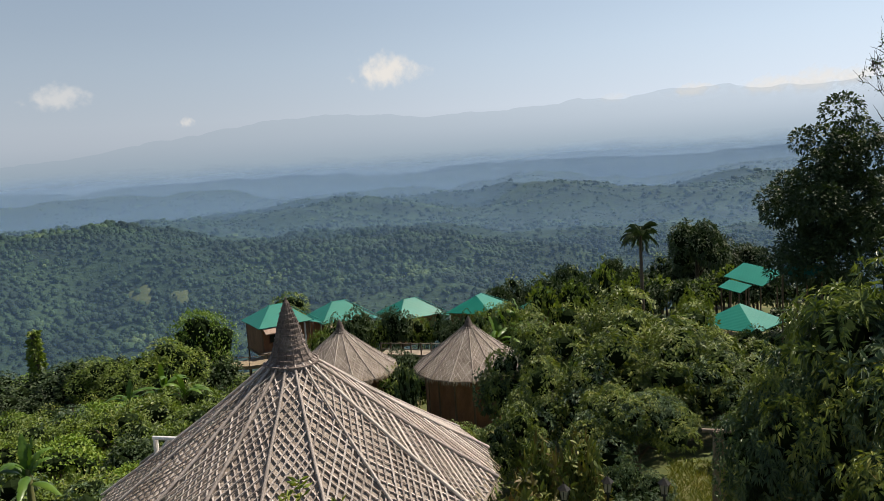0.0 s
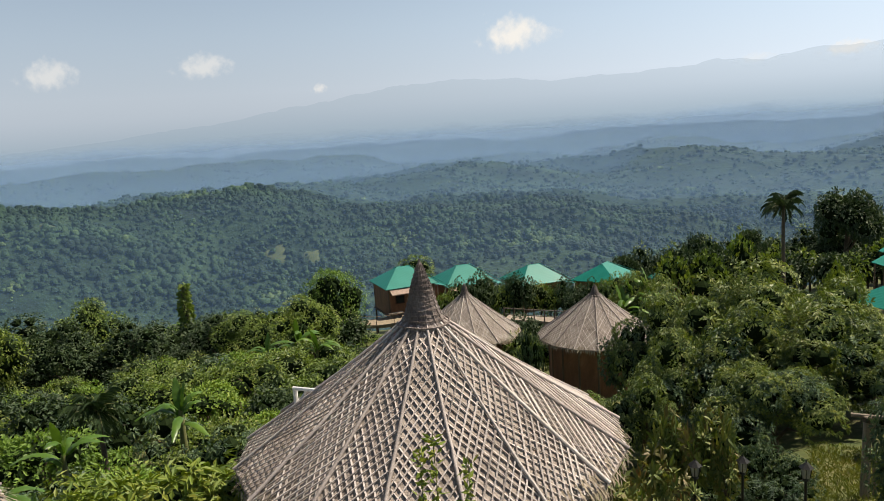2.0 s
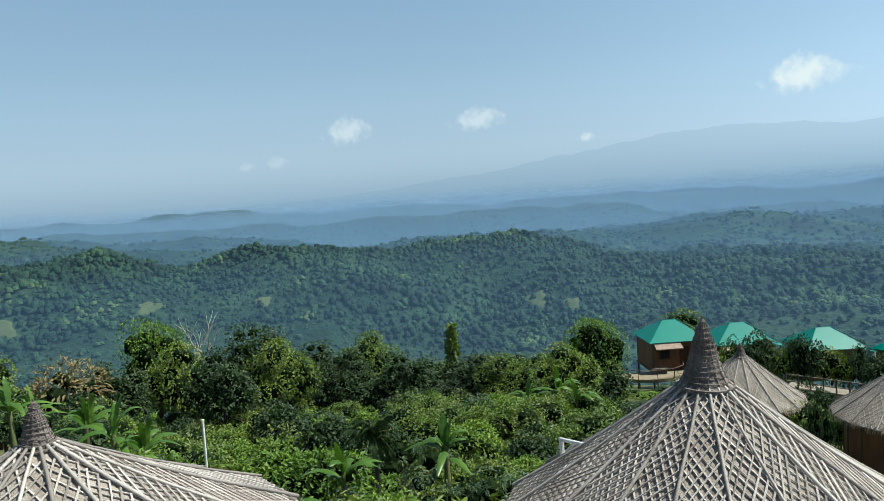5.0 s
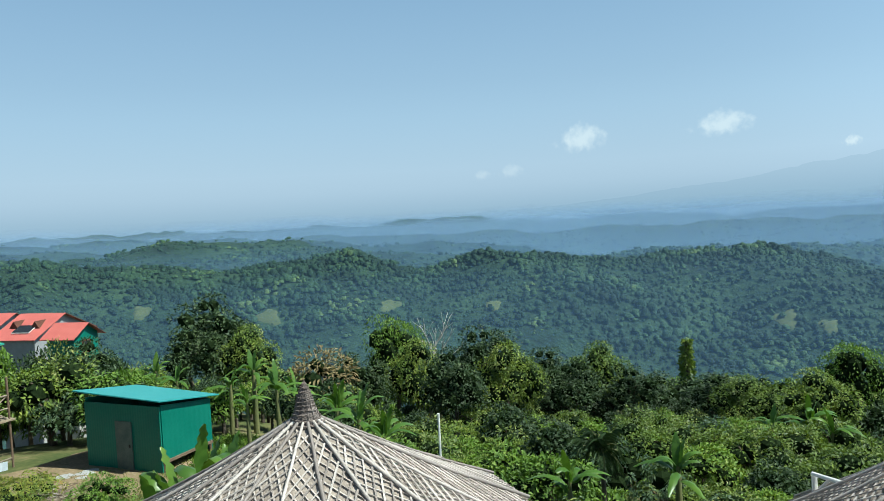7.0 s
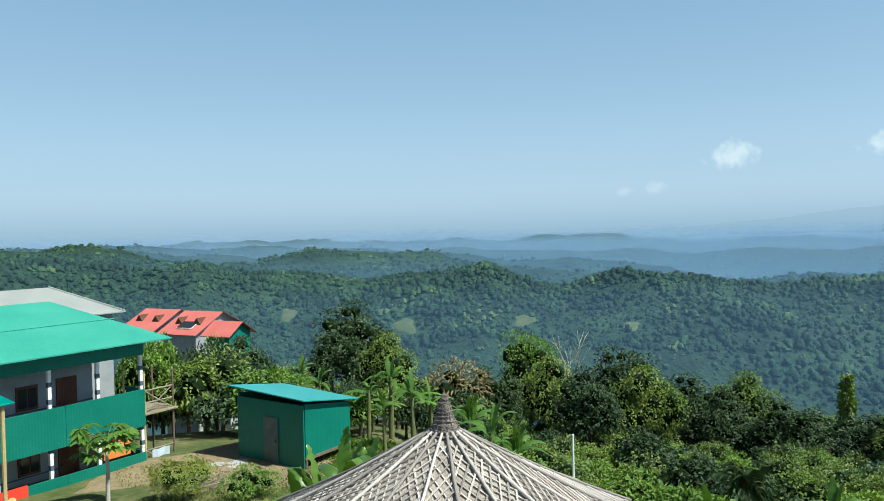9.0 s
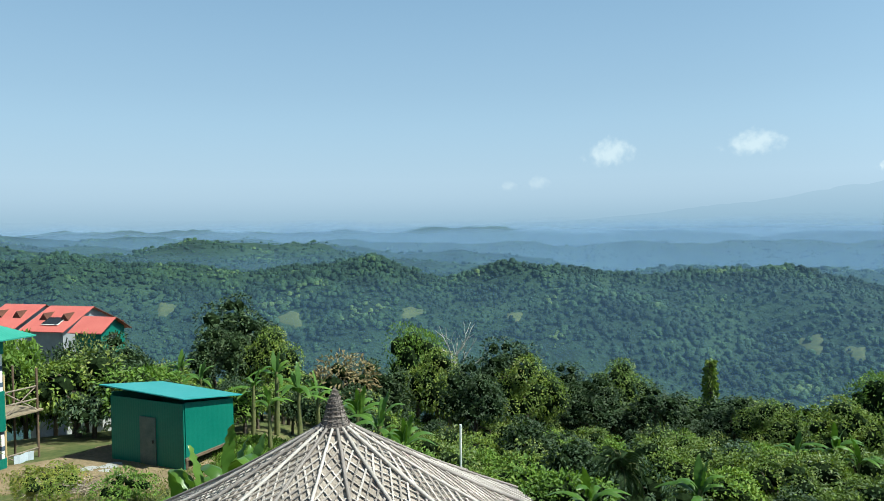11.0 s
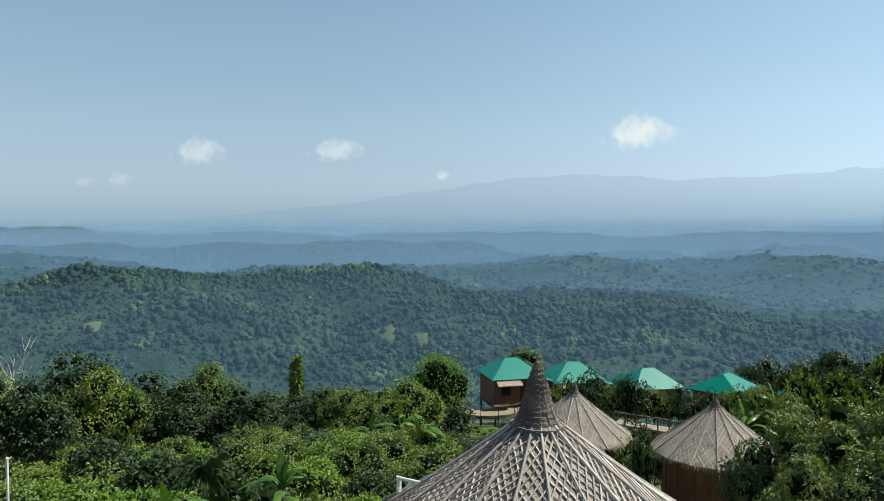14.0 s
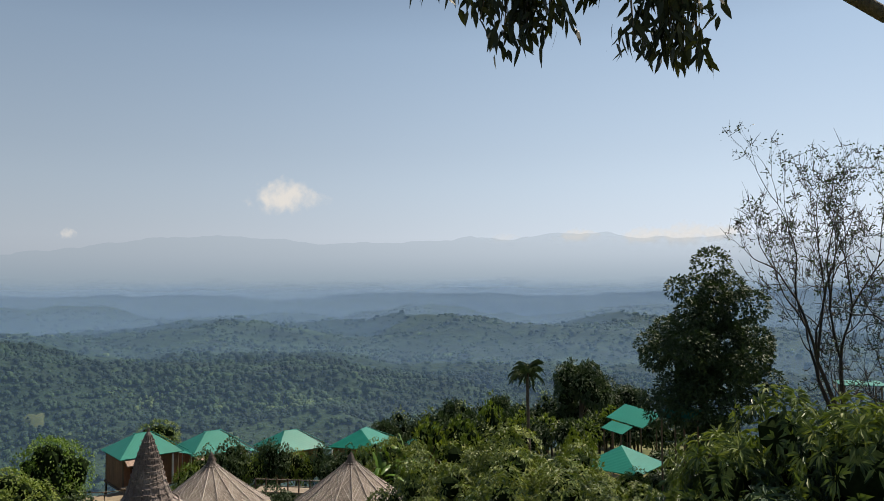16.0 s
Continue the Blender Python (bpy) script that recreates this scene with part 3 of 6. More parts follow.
def cloud_material(name, bright):
    """A small cloud: soft ragged cover, thick in the middle."""
    m, n, l, b = nodes_of(name)
    co, t, ln, mr = n.new("ShaderNodeTexCoord"), n.new("ShaderNodeTexNoise"), n.new("ShaderNodeVectorMath"), n.new("ShaderNodeMapRange")
    t.inputs["Scale"].default_value, t.inputs["Detail"].default_value = 1.6, 4.0
    wd = n.new("ShaderNodeMapping")
    wd.inputs["Scale"].default_value = (1.9, 1.0, 1.0)
    l.new(co.outputs["Object"], wd.inputs[0])
    l.new(wd.outputs[0], t.inputs["Vector"])
    ln.operation = "LENGTH"
    l.new(co.outputs["Object"], ln.inputs[0])
    a = n.new("ShaderNodeMath")
    a.operation = "MULTIPLY_ADD"
    a.inputs[1].default_value = -1.6
    l.new(t.outputs["Fac"], a.inputs[0])
    l.new(ln.outputs["Value"], a.inputs[2])
    l.new(a.outputs[0], mr.inputs[0])
    mr.interpolation_type = "SMOOTHSTEP"
    for k, w in enumerate((-0.72, 0.14, 1.0, 0.0)):
        mr.inputs[k + 1].default_value = w
    mu = n.new("ShaderNodeMath")
    mu.operation = "MULTIPLY"
    mu.inputs[1].default_value = bright
    l.new(mr.outputs[0], mu.inputs[0])
    e, tr, mx = n.new("ShaderNodeEmission"), n.new("ShaderNodeBsdfTransparent"), n.new("ShaderNodeMixShader")
    e.inputs[0].default_value = (0.62, 0.635, 0.64, 1)
    l.new(mu.outputs[0], mx.inputs[0])
    l.new(tr.outputs[0], mx.inputs[1])
    l.new(e.outputs[0], mx.inputs[2])
    l.new(mx.outputs[0], n["Material Output"].inputs[0])
    return m


CLOUD_MATS = [cloud_material("cloud_thick", 0.92), cloud_material("cloud_thin", 0.5), cloud_material("cloud_faint", 0.24), cloud_material("cloud_bank", 0.7)]
CLOUDS = ((-3.6, 6.7, 2.9, 1.75, 0), (-1.6, 6.5, 2.0, 0.8, 2), (-26.8, 5.6, 2.5, 1.2, 1), (-37.0, 5.3, 2.2, 1.4, 1), (-18.6, 3.6, 0.7, 0.5, 1), (-42.5, 3.1, 1.1, 0.7, 2), (-44.8, 2.9, 0.8, 0.5, 2),
          (19.3, 3.6, 2.0, 0.7, 3), (24.4, 3.5, 2.6, 0.9, 3), (27.3, 3.55, 2.6, 1.2, 3), (29.8, 3.6, 2.2, 0.8, 3), (13.6, 3.5, 1.5, 0.5, 2))
for k, (a, el, w, h, kind) in enumerate(CLOUDS):
    s = 4760 * math.tan(radians(1))
    disc = np.array([(math.cos(t) * 1.25, math.sin(t) * 1.25, 0) for t in np.linspace(0, 2 * math.pi, 25)[:-1]])
    me = mesh_np("cloud", np.concatenate([disc, [[0, 0, 0]]]), np.array([(i, (i + 1) % 24, 24) for i in range(24)]), CLOUD_MATS[kind])
    ob = new("cloud", me)
    ob.matrix_world = look(polar(a, 4760, 8 + 4760 * math.tan(radians(el))), (0, 0, 8)) @ Matrix.Diagonal((w * s, h * s, s, 1))
    tagged(ob, "small white cumulus cloud low over the mountains" if kind == 0 else "faint wisp of white cloud in pale sky", "cloud", kind="structure")

# ---- plants ----
def leaves_np(base, way, length, width, g, fold=0.25, droop=0.0, face=None, fine=False):
    """Folded lance-shaped leaves, two triangles each, or four for fine ones."""
    n = len(base)
    way = way / (np.linalg.norm(way, axis=1)[:, None] + 1e-9)
    side = np.cross(way, g.normal(size=(n, 3)) if face is None else face + g.normal(size=(n, 3)) * 0.28)
    side /= np.linalg.norm(side, axis=1)[:, None] + 1e-9
    up = np.cross(side, way)
    L = (length * g.uniform(0.7, 1.3, n))[:, None]
    W = (width * g.uniform(0.75, 1.25, n))[:, None]
    mid = base + way * L * 0.45 + up * W * fold
    tip = base + way * L + np.array([0, 0, -1.0]) * L * droop
    v = np.stack([base, mid + side * W, tip, mid - side * W], 1).reshape(-1, 3)
    if fine:
        low, high = base + way * L * 0.28 + up * W * fold, base + way * L * 0.68 + up * W * fold - np.array([0, 0, 1.0]) * L * droop * 0.4
        v = np.stack([base, low + side * W * 0.9, low - side * W * 0.9, high + side * W * 0.7, high - side * W * 0.7, tip], 1).reshape(-1, 3)
        o = np.arange(n)[:, None] * 6
        return v, np.concatenate([o + np.array([q]) for q in ((0, 2, 1), (1, 2, 4), (1, 4, 3), (3, 4, 5))])
    o = np.arange(n)[:, None] * 4
    f = np.concatenate([o + np.array([[0, 1, 2]]), o + np.array([[0, 2, 3]])])
    return v, f


def crown_np(seed, R, H, lumps, count, leaf, wide, droop=0.3, core=0.8, lump=0.42, rosette=0, full=False, out=(0.35, 0.72), top_share=0.0, fine=False):
    """A crown of uneven lumps, covered with leaves; its lower middle at the origin."""
    g = np.random.default_rng(seed)
    pieces, centres, radii = [], [], []
    for k in range(lumps):
        d = g.normal(size=3)
        d[2] = d[2] * 1.2 if full else abs(d[2]) * 0.9 - 0.15
        d /= np.linalg.norm(d)
        q = g.uniform(*out)
        centres.append(np.array([d[0] * R * q, d[1] * R * q, H * 0.45 + d[2] * H * 0.5 * q]))
        radii.append(R * lump * g.uniform(0.7, 1.25))
    centres, radii = np.array(centres), np.array(radii)
    vz = H / (2 * R)
    sq = np.array([1, 1, min(1.0, 0.55 + 0.45 * vz)])
    # solid dark core in each lump, painting the shade between leaves
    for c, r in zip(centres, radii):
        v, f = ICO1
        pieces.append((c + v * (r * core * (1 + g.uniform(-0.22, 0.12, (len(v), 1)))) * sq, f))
    w = radii ** 2 / (radii ** 2).sum()
    # upper lumps take the second leaf; on big mangoes its paleness paints sunlit tops
    counts, top_lumps = [], (centres[:, 2] / H + g.uniform(-0.3, 0.3, lumps)) > 1.0 - top_share
    for c, r, share in zip(centres, radii, w):
        n = max(8, int(count * share))
        d = g.normal(size=(n * 2, 3))
        d[:, 2] += 0.3
        d /= np.linalg.norm(d, axis=1)[:, None]
        p = c + d * (r * g.uniform(0.78, 1.1, (len(d), 1))) * sq
        inside = (np.linalg.norm((p[:, None] - centres[None]) / sq, axis=2) < radii[None] * 0.75).any(1)
        p, d = p[~inside][:n], d[~inside][:n]
        if rosette:
            m = max(4, n // rosette)
            p, d = np.repeat(p[:m], rosette, 0), np.repeat(d[:m], rosette, 0)
            tang = g.normal(size=p.shape)
            tang -= d * (tang * d).sum(1)[:, None]
            tang /= np.linalg.norm(tang, axis=1)[:, None]
            way = d * g.uniform(0.1, 0.7, (len(p), 1)) + tang + np.array([0, 0, -droop])
            p = p + way * 0.04
        else:
            way = d + g.normal(size=p.shape) * 0.55 + np.array([0, 0, -droop])
        pieces.append(leaves_np(p, way, leaf, wide, g, droop=droop * 0.5, face=d + np.array([0, 0, 0.7]), fine=fine))
        counts.append(len(pieces[-1][1]))
    v, f = joined(pieces)
    kinds = np.concatenate([np.ones(lumps * len(ICO1[1]), int)] + [np.full(n, 2 if q else 0) for n, q in zip(counts, top_lumps)])
    return v, f, kinds


def trunk_np(seed, h, r, limbs, R):
    g = np.random.default_rng(seed)
    z = np.linspace(-0.4, h, 6)
    sway = g.normal(size=2) * 0.12 * h
    pts = np.stack([sway[0] * (z / h) ** 2, sway[1] * (z / h) ** 2, z], -1)
    pieces = [tube(pts, np.linspace(r * 1.25, r * 0.6, 6), 7)]
    for k in range(limbs):
        a, s = g.uniform(0, 6.28), g.uniform(0.45, 0.95)
        b = np.array([sway[0] * s * s, sway[1] * s * s, h * s])
        e = b + np.array([math.cos(a) * R * 0.4, math.sin(a) * R * 0.4, R * g.uniform(0.2, 0.45)])
        m = (b + e) / 2 + np.array([0, 0, 0.12 * R])
        pieces.append(tube([b, m, e], [r * 0.5, r * 0.33, r * 0.15], 5))
    return joined(pieces)


TALLNESS, REACH = {}, {}


def make_tree(kind, seed, R, H, clear, lumps, count, leaf, wide, material, label, droop=0.3, core=0.8, lump=0.42, bark=M_BARK, rosette=0, full=False, out=(0.35, 0.72), top_share=0.0, young=M_FRESH_LIT, fine=False):
    """A tree at the origin: trunk with limbs, crown of leaves. clear: height under the crown."""
    t = thing(kind, (0, 0, 0), 0, label, "tree" if "tree" in kind else "shrub")
    v, f = trunk_np(seed, clear + H * 0.55, max(0.05, R * 0.06), 5, R)
    part("trunk", mesh_np("trunk", v, f, bark, smooth=True), bark, t)
    v, f, kinds = crown_np(seed + 1, R, H, lumps, count, leaf, wide, droop, core, lump, rosette, full, out, top_share, fine)
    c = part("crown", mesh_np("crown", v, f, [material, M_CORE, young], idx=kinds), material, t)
    c.location = (0, 0, clear)
    TALLNESS[t.name] = clear + float(v[:, 2].max())
    REACH[t.name] = float(np.percentile(np.hypot(v[:, 0], v[:, 1]), 97))
    return t


def ground_at(p):
    return float(height(p.x, p.y))


used = set()


def plant(proto, az, d, scale=1.0, turn=0.0, z=None, group=""):
    """Puts a plant on the ground; the first use takes the made one itself."""
    p = polar(az, d)
    m = Matrix.Translation((p.x, p.y, ground_at(p) - 0.05 if z is None else z)) @ pose(0, 0, 0, 0, 0, turn) @ Matrix.Diagonal((scale, scale, scale, 1))
    if proto.name in used:
        ob = copy_thing(proto, m)
        ob.matrix_basis = m
    else:
        used.add(proto.name)
        ob = proto
        ob.matrix_basis = m
    if group:
        ob["group"] = group
    return ob


# ---- hillside trees ----
PROTO = [make_tree("tree", 100, 1.9, 2.6, 0.4, 16, 1950, 0.168, 0.044, M_LEAF, "leafy green tree in the hillside thicket", core=0.58, lump=0.36),
         make_tree("tree", 110, 1.7, 2.4, 0.3, 15, 1900, 0.172, 0.045, M_LIGHT, "bright green leafy tree on the slope", core=0.58, lump=0.36),
         make_tree("mango_tree", 120, 2.0, 2.4, 0.3, 15, 2300, 0.195, 0.033, M_MANGO, "dark mango tree with long drooping leaves", droop=0.4, core=0.48, lump=0.38, rosette=10),
         make_tree("tree", 130, 1.6, 2.9, 0.4, 16, 1900, 0.168, 0.049, M_DARK, "dense dark green tree among others", core=0.58, lump=0.34),
         make_tree("shrub", 140, 1.2, 1.3, 0.1, 10, 1700, 0.135, 0.033, M_LIGHT, "low bright green shrub on the slope", core=0.44),
         make_tree("shrub", 150, 1.5, 2.2, 0.1, 16, 4400, 0.135, 0.022, M_YOUNG, "leafy shrub with yellow-green young leaves", core=0.4, lump=0.36, rosette=9)]
TALL = [make_tree("tall_tree", 160, 2.6, 6.5, 0.3, 34, 4400, 0.17, 0.05, M_LEAF, "tall leafy tree rising above the thicket", lump=0.27, core=0.56),
        make_tree("tall_tree", 170, 2.3, 6.9, 0.3, 34, 4200, 0.17, 0.052, M_DARK, "tall dark tree hung with creepers", lump=0.28, core=0.56),
        make_tree("tall_tree", 180, 2.9, 5.8, 0.3, 34, 4400, 0.17, 0.05, M_LIGHT, "broad light green tree with a rounded crown", lump=0.29, core=0.56)]
AFAR = [make_tree("tree", 190, 1.8, 2.8, 0.3, 13, 650, 0.3, 0.085, M_LEAF, "leafy green tree on the lower slope", core=0.66, lump=0.36),
        make_tree("tree", 191, 1.7, 3.0, 0.3, 13, 650, 0.3, 0.085, M_DARK, "dark green tree on the ridge", core=0.66, lump=0.36),
        make_tree("tall_tree", 192, 2.4, 6.0, 0.4, 24, 1300, 0.3, 0.09, M_DARK, "tall dark tree along the ridge", core=0.62, lump=0.29)]
KEEPOUT = [(-11.7, 10.5, 3.4), (-60.2, 9.4, 3.4), (-8.2, 38.6, 3.6), (2.15, 35, 3.6), (-13, 56, 4.5), (-8, 58, 4), (-2.8, 60, 4), (3, 62, 4), (8.5, 66, 4), (-72, 29.5, 3.6), (-86, 29, 7.5),
           (-76, 27, 4.5), (-80, 22, 5), (22, 50, 4), (24, 57, 4.5), (-80, 60, 8), (21.2, 17, 1.8), (-68, 24, 3.5), (0, 0, 9.0), (18, 15, 3.0)]
placed = []
# how high plants may reach on the slope, as an angle of sight from the lookout
CAP = ((-104, -70, -62, -50, -45, -37, -30, -22, -18, -17, -13, -12, -5, 3, 7, 12, 30, 50), (-8, -9.5, -10.5, -12.0, -12.3, -13.0, -13.0, -12.6, -13.5, -16.6, -16.6, -15.0, -14.6, -14.6, -9.6, -8.6, -8.6, -7))


def scatter(count, a0, a1, r0, r1, protos, s0, s1, gap, seed, group, sink=0.0, lower=0.0):
    g = random.Random(seed)
    made = 0
    for k in range(count * 12):
        if made >= count:
            break
        a, d = g.uniform(a0, a1), math.sqrt(g.uniform(r0 * r0, r1 * r1))
        p = polar(a, d)
        if any((p - polar(ka, kd)).length < kr for ka, kd, kr in KEEPOUT) or any((p - q).length < gap for q in placed):
            continue
        proto, s = g.choice(protos), g.uniform(s0, s1)
        tall = TALLNESS[proto.name]
        s = min(s, (8 + d * math.tan(radians(float(np.interp(a, *CAP)) - lower + (0.0 if d > 30 else -0.12 * (30 - d)) + g.uniform(-0.5, 0.3))) - ground_at(p)) / tall)
        if s < 0.3:
            continue
        placed.append(p)
        made += 1
        plant(proto, a, d, s, g.uniform(0, 360), group=group, z=ground_at(p) - sink * s * tall)


def feature(proto, az, d, top, turn=0.0, wide=None):
    """A plant whose top stands at that height; wide: the radius of its crown in metres."""
    p = polar(az, d)
    placed.append(p)
    tall = max(0.3, (top - ground_at(p)) / TALLNESS[proto.name.split(".0")[0] if proto.name not in TALLNESS else proto.name])
    ob = plant(proto, az, d, tall, turn)
    if wide:
        w = wide / REACH[proto.name]
        ob.matrix_basis = ob.matrix_basis @ Matrix.Diagonal((w / tall, w / tall, 1, 1))
    return ob


def rise(el, d):
    return 8 + d * math.tan(radians(el))


feature(TALL[1], -66.2, 50, rise(-4.8, 50), 20, 3.1)
feature(TALL[1], -67.6, 47, rise(-7.0, 47), 120, 2.2)
feature(TALL[0], -64.0, 47, rise(-7.4, 47), 220, 2.0)
feature(TALL[2], -52.5, 56, rise(-7.4, 56), 50, 2.6)
feature(TALL[0], -50.8, 50, rise(-9.4, 50), 110, 2.4)
feature(TALL[1], -45.6, 50, rise(-8.5, 50), 130, 2.8)
feature(TALL[0], -43.6, 46, rise(-10.0, 46), 30, 2.3)
feature(TALL[1], -48.2, 43, rise(-10.3, 43), 10, 2.2)
feature(TALL[1], -41.2, 52, rise(-10.6, 52), 300, 2.6)
feature(TALL[0], -36.9, 52, rise(-10.2, 52), 200, 2.4)
feature(TALL[1], -38.9, 47, rise(-11.4, 47), 250, 2.0)
feature(TALL[1], -33.6, 48, rise(-12.0, 48), 75, 2.2)
feature(TALL[1], -55.5, 48, rise(-10.2, 48), 75, 2.2)
feature(TALL[1], -28.2, 50, rise(-12.4, 50), 165, 2.2)
feature(TALL[0], -26.0, 47, rise(-12.6, 47), 15, 2.0)
feature(TALL[2], -18.9, 52, rise(-9.9, 52), 90, 2.4)
feature(TALL[0], -12.2, 72, rise(-9.6, 72), 90)
feature(TALL[0], -21.5, 44, rise(-12.0, 44), 250, 2.2)
feature(TALL[1], -74.6, 45, rise(-7.2, 45), 40)
feature(PROTO[0], -77.5, 37, rise(-8.0, 37), 40)
feature(PROTO[1], -73.5, 36, rise(-9.5, 36), 70)
scatter(95, -58, -17, 24, 42, PROTO[:4] + PROTO[:2], 0.8, 1.15, 2.3, 1, "hillside thicket")
scatter(70, -62, -14, 42, 75, AFAR + AFAR[:2] + PROTO[1:2], 0.9, 1.4, 2.8, 2, "hillside thicket")
scatter(60, -55, -19, 13, 24, PROTO[:3] + PROTO[4:], 0.55, 0.95, 1.5, 3, "hillside thicket")
scatter(30, -104, -60, 38, 70, AFAR[:2], 0.9, 1.4, 2.8, 4, "hillside thicket")
scatter(40, 5, 50, 66, 105, AFAR[1:], 0.7, 1.1, 2.2, 5, "ridge trees", 0.16, 0.6)
scatter(46, 15, 34, 40, 66, PROTO[:4] + [PROTO[3]], 0.5, 0.9, 1.6, 8, "shrubs on the ridge", 0.1, 4.4)
scatter(20, -14, 6, 40, 56, AFAR[:2] + PROTO[2:3], 0.5, 0.75, 1.8, 6, "shrubs round the cottages")
scatter(30, -60, 10, 72, 105, AFAR[2:], 0.6, 1.0, 4.0, 7, "ridge trees")
scatter(70, -60, -18, 37, 57, [PROTO[0], PROTO[3], PROTO[1], PROTO[0]], 0.7, 1.05, 1.15, 22, "undergrowth on the slope", 0.0, 0.7)
scatter(16, -72, -57, 31, 41, PROTO[:4], 0.6, 0.95, 1.2, 23, "shrubs behind the shed", 0.0, 1.2)
scatter(45, -56, -18, 25, 44, [PROTO[4], PROTO[4], PROTO[0]], 0.75, 1.0, 1.15, 21, "undergrowth on the slope")
for k, (a, d, el) in enumerate(((-16.6, 55, -15.6), (-15.2, 55, -15.8), (-13.6, 56, -15.4), (-12.2, 57, -14.6), (-18.0, 50, -14.8), (-15.6, 50, -16.4), (-10.8, 57, -14.0), (-13.6, 49, -16.6))):
    feature(PROTO[(0, 1, 3)[k % 3]], a, d, rise(el, d), 50 * k, 1.3)

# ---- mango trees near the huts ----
BIG = [make_tree("mango_tree", 200, 3.4, 4.8, 0.6, 30, 18500, 0.22, 0.033, M_MANGO, "large dense mango tree with glossy dark leaves", droop=0.2, core=0.54, lump=0.31, rosette=12, out=(0.4, 0.82), top_share=0.58),
       make_tree("mango_tree", 210, 2.3, 4.0, 0.3, 24, 10500, 0.19, 0.029, M_MANGO, "rounded mango tree with narrow hanging leaves", droop=0.25, core=0.54, lump=0.34, rosette=12, out=(0.4, 0.8), top_share=0.42),
       make_tree("mango_tree", 220, 3.2, 4.8, 0.6, 34, 26000, 0.19, 0.027, M_MANGO, "broad mango tree with drooping tufts of long leaves", droop=0.35, core=0.5, lump=0.28, rosette=12, out=(0.4, 0.84), top_share=0.3)]
for proto, a, d, el, turn, wide in ((0, 5.7, 45, -11.3, 240, 2.1), (0, 16.2, 28, -10.9, 130, 3.1), (0, 10.6, 29, -11.4, 0, 2.8), (1, 6.4, 28, -13.2, 140, 2.0), (1, 21.4, 26, -14.6, 60, 2.0), (1, 24.6, 22, -17.6, 20, 1.5),
                                   (1, 13.0, 24.5, -13.6, 200, 2.2), (1, 18.4, 24.5, -14.2, 310, 2.0), (1, 8.0, 24, -15.6, 90, 1.9), (2, 15.2, 19.5, -18.2, 0, 2.0), (1, 31.5, 16.5, -11.5, 80, 2.0), (1, 24.3, 30, -14.4, 20, 1.8),
                                   (1, 0.9, 18.0, -21.2, 200, 0.95), (1, 26.4, 14.5, -19.4, 130, 1.25), (1, 2.8, 22.5, -21.2, 75, 1.1), (1, 5.4, 21.0, -19.2, 165, 1.3), (1, 27.8, 24, -13.4, 25, 1.6),
                                   (2, 37.6, 13.6, -6.6, 30, 3.2), (2, 46.0, 13.5, -7.4, 200, 2.8), (2, 29.6, 12.4, -14.2, 100, 1.7), (2, 36.0, 11.0, -15.5, 260, 1.8)):
    feature(BIG[proto], a, d, rise(el, d), turn, wide)
feature(PROTO[5], 19.2, 39, rise(-10.6, 39), 140, 1.1)
feature(PROTO[2], -3.4, 33, rise(-15.4, 33), 20, 0.75)
feature(PROTO[0], 0.6, 29.5, rise(-20.6, 29.5), 120, 0.9)

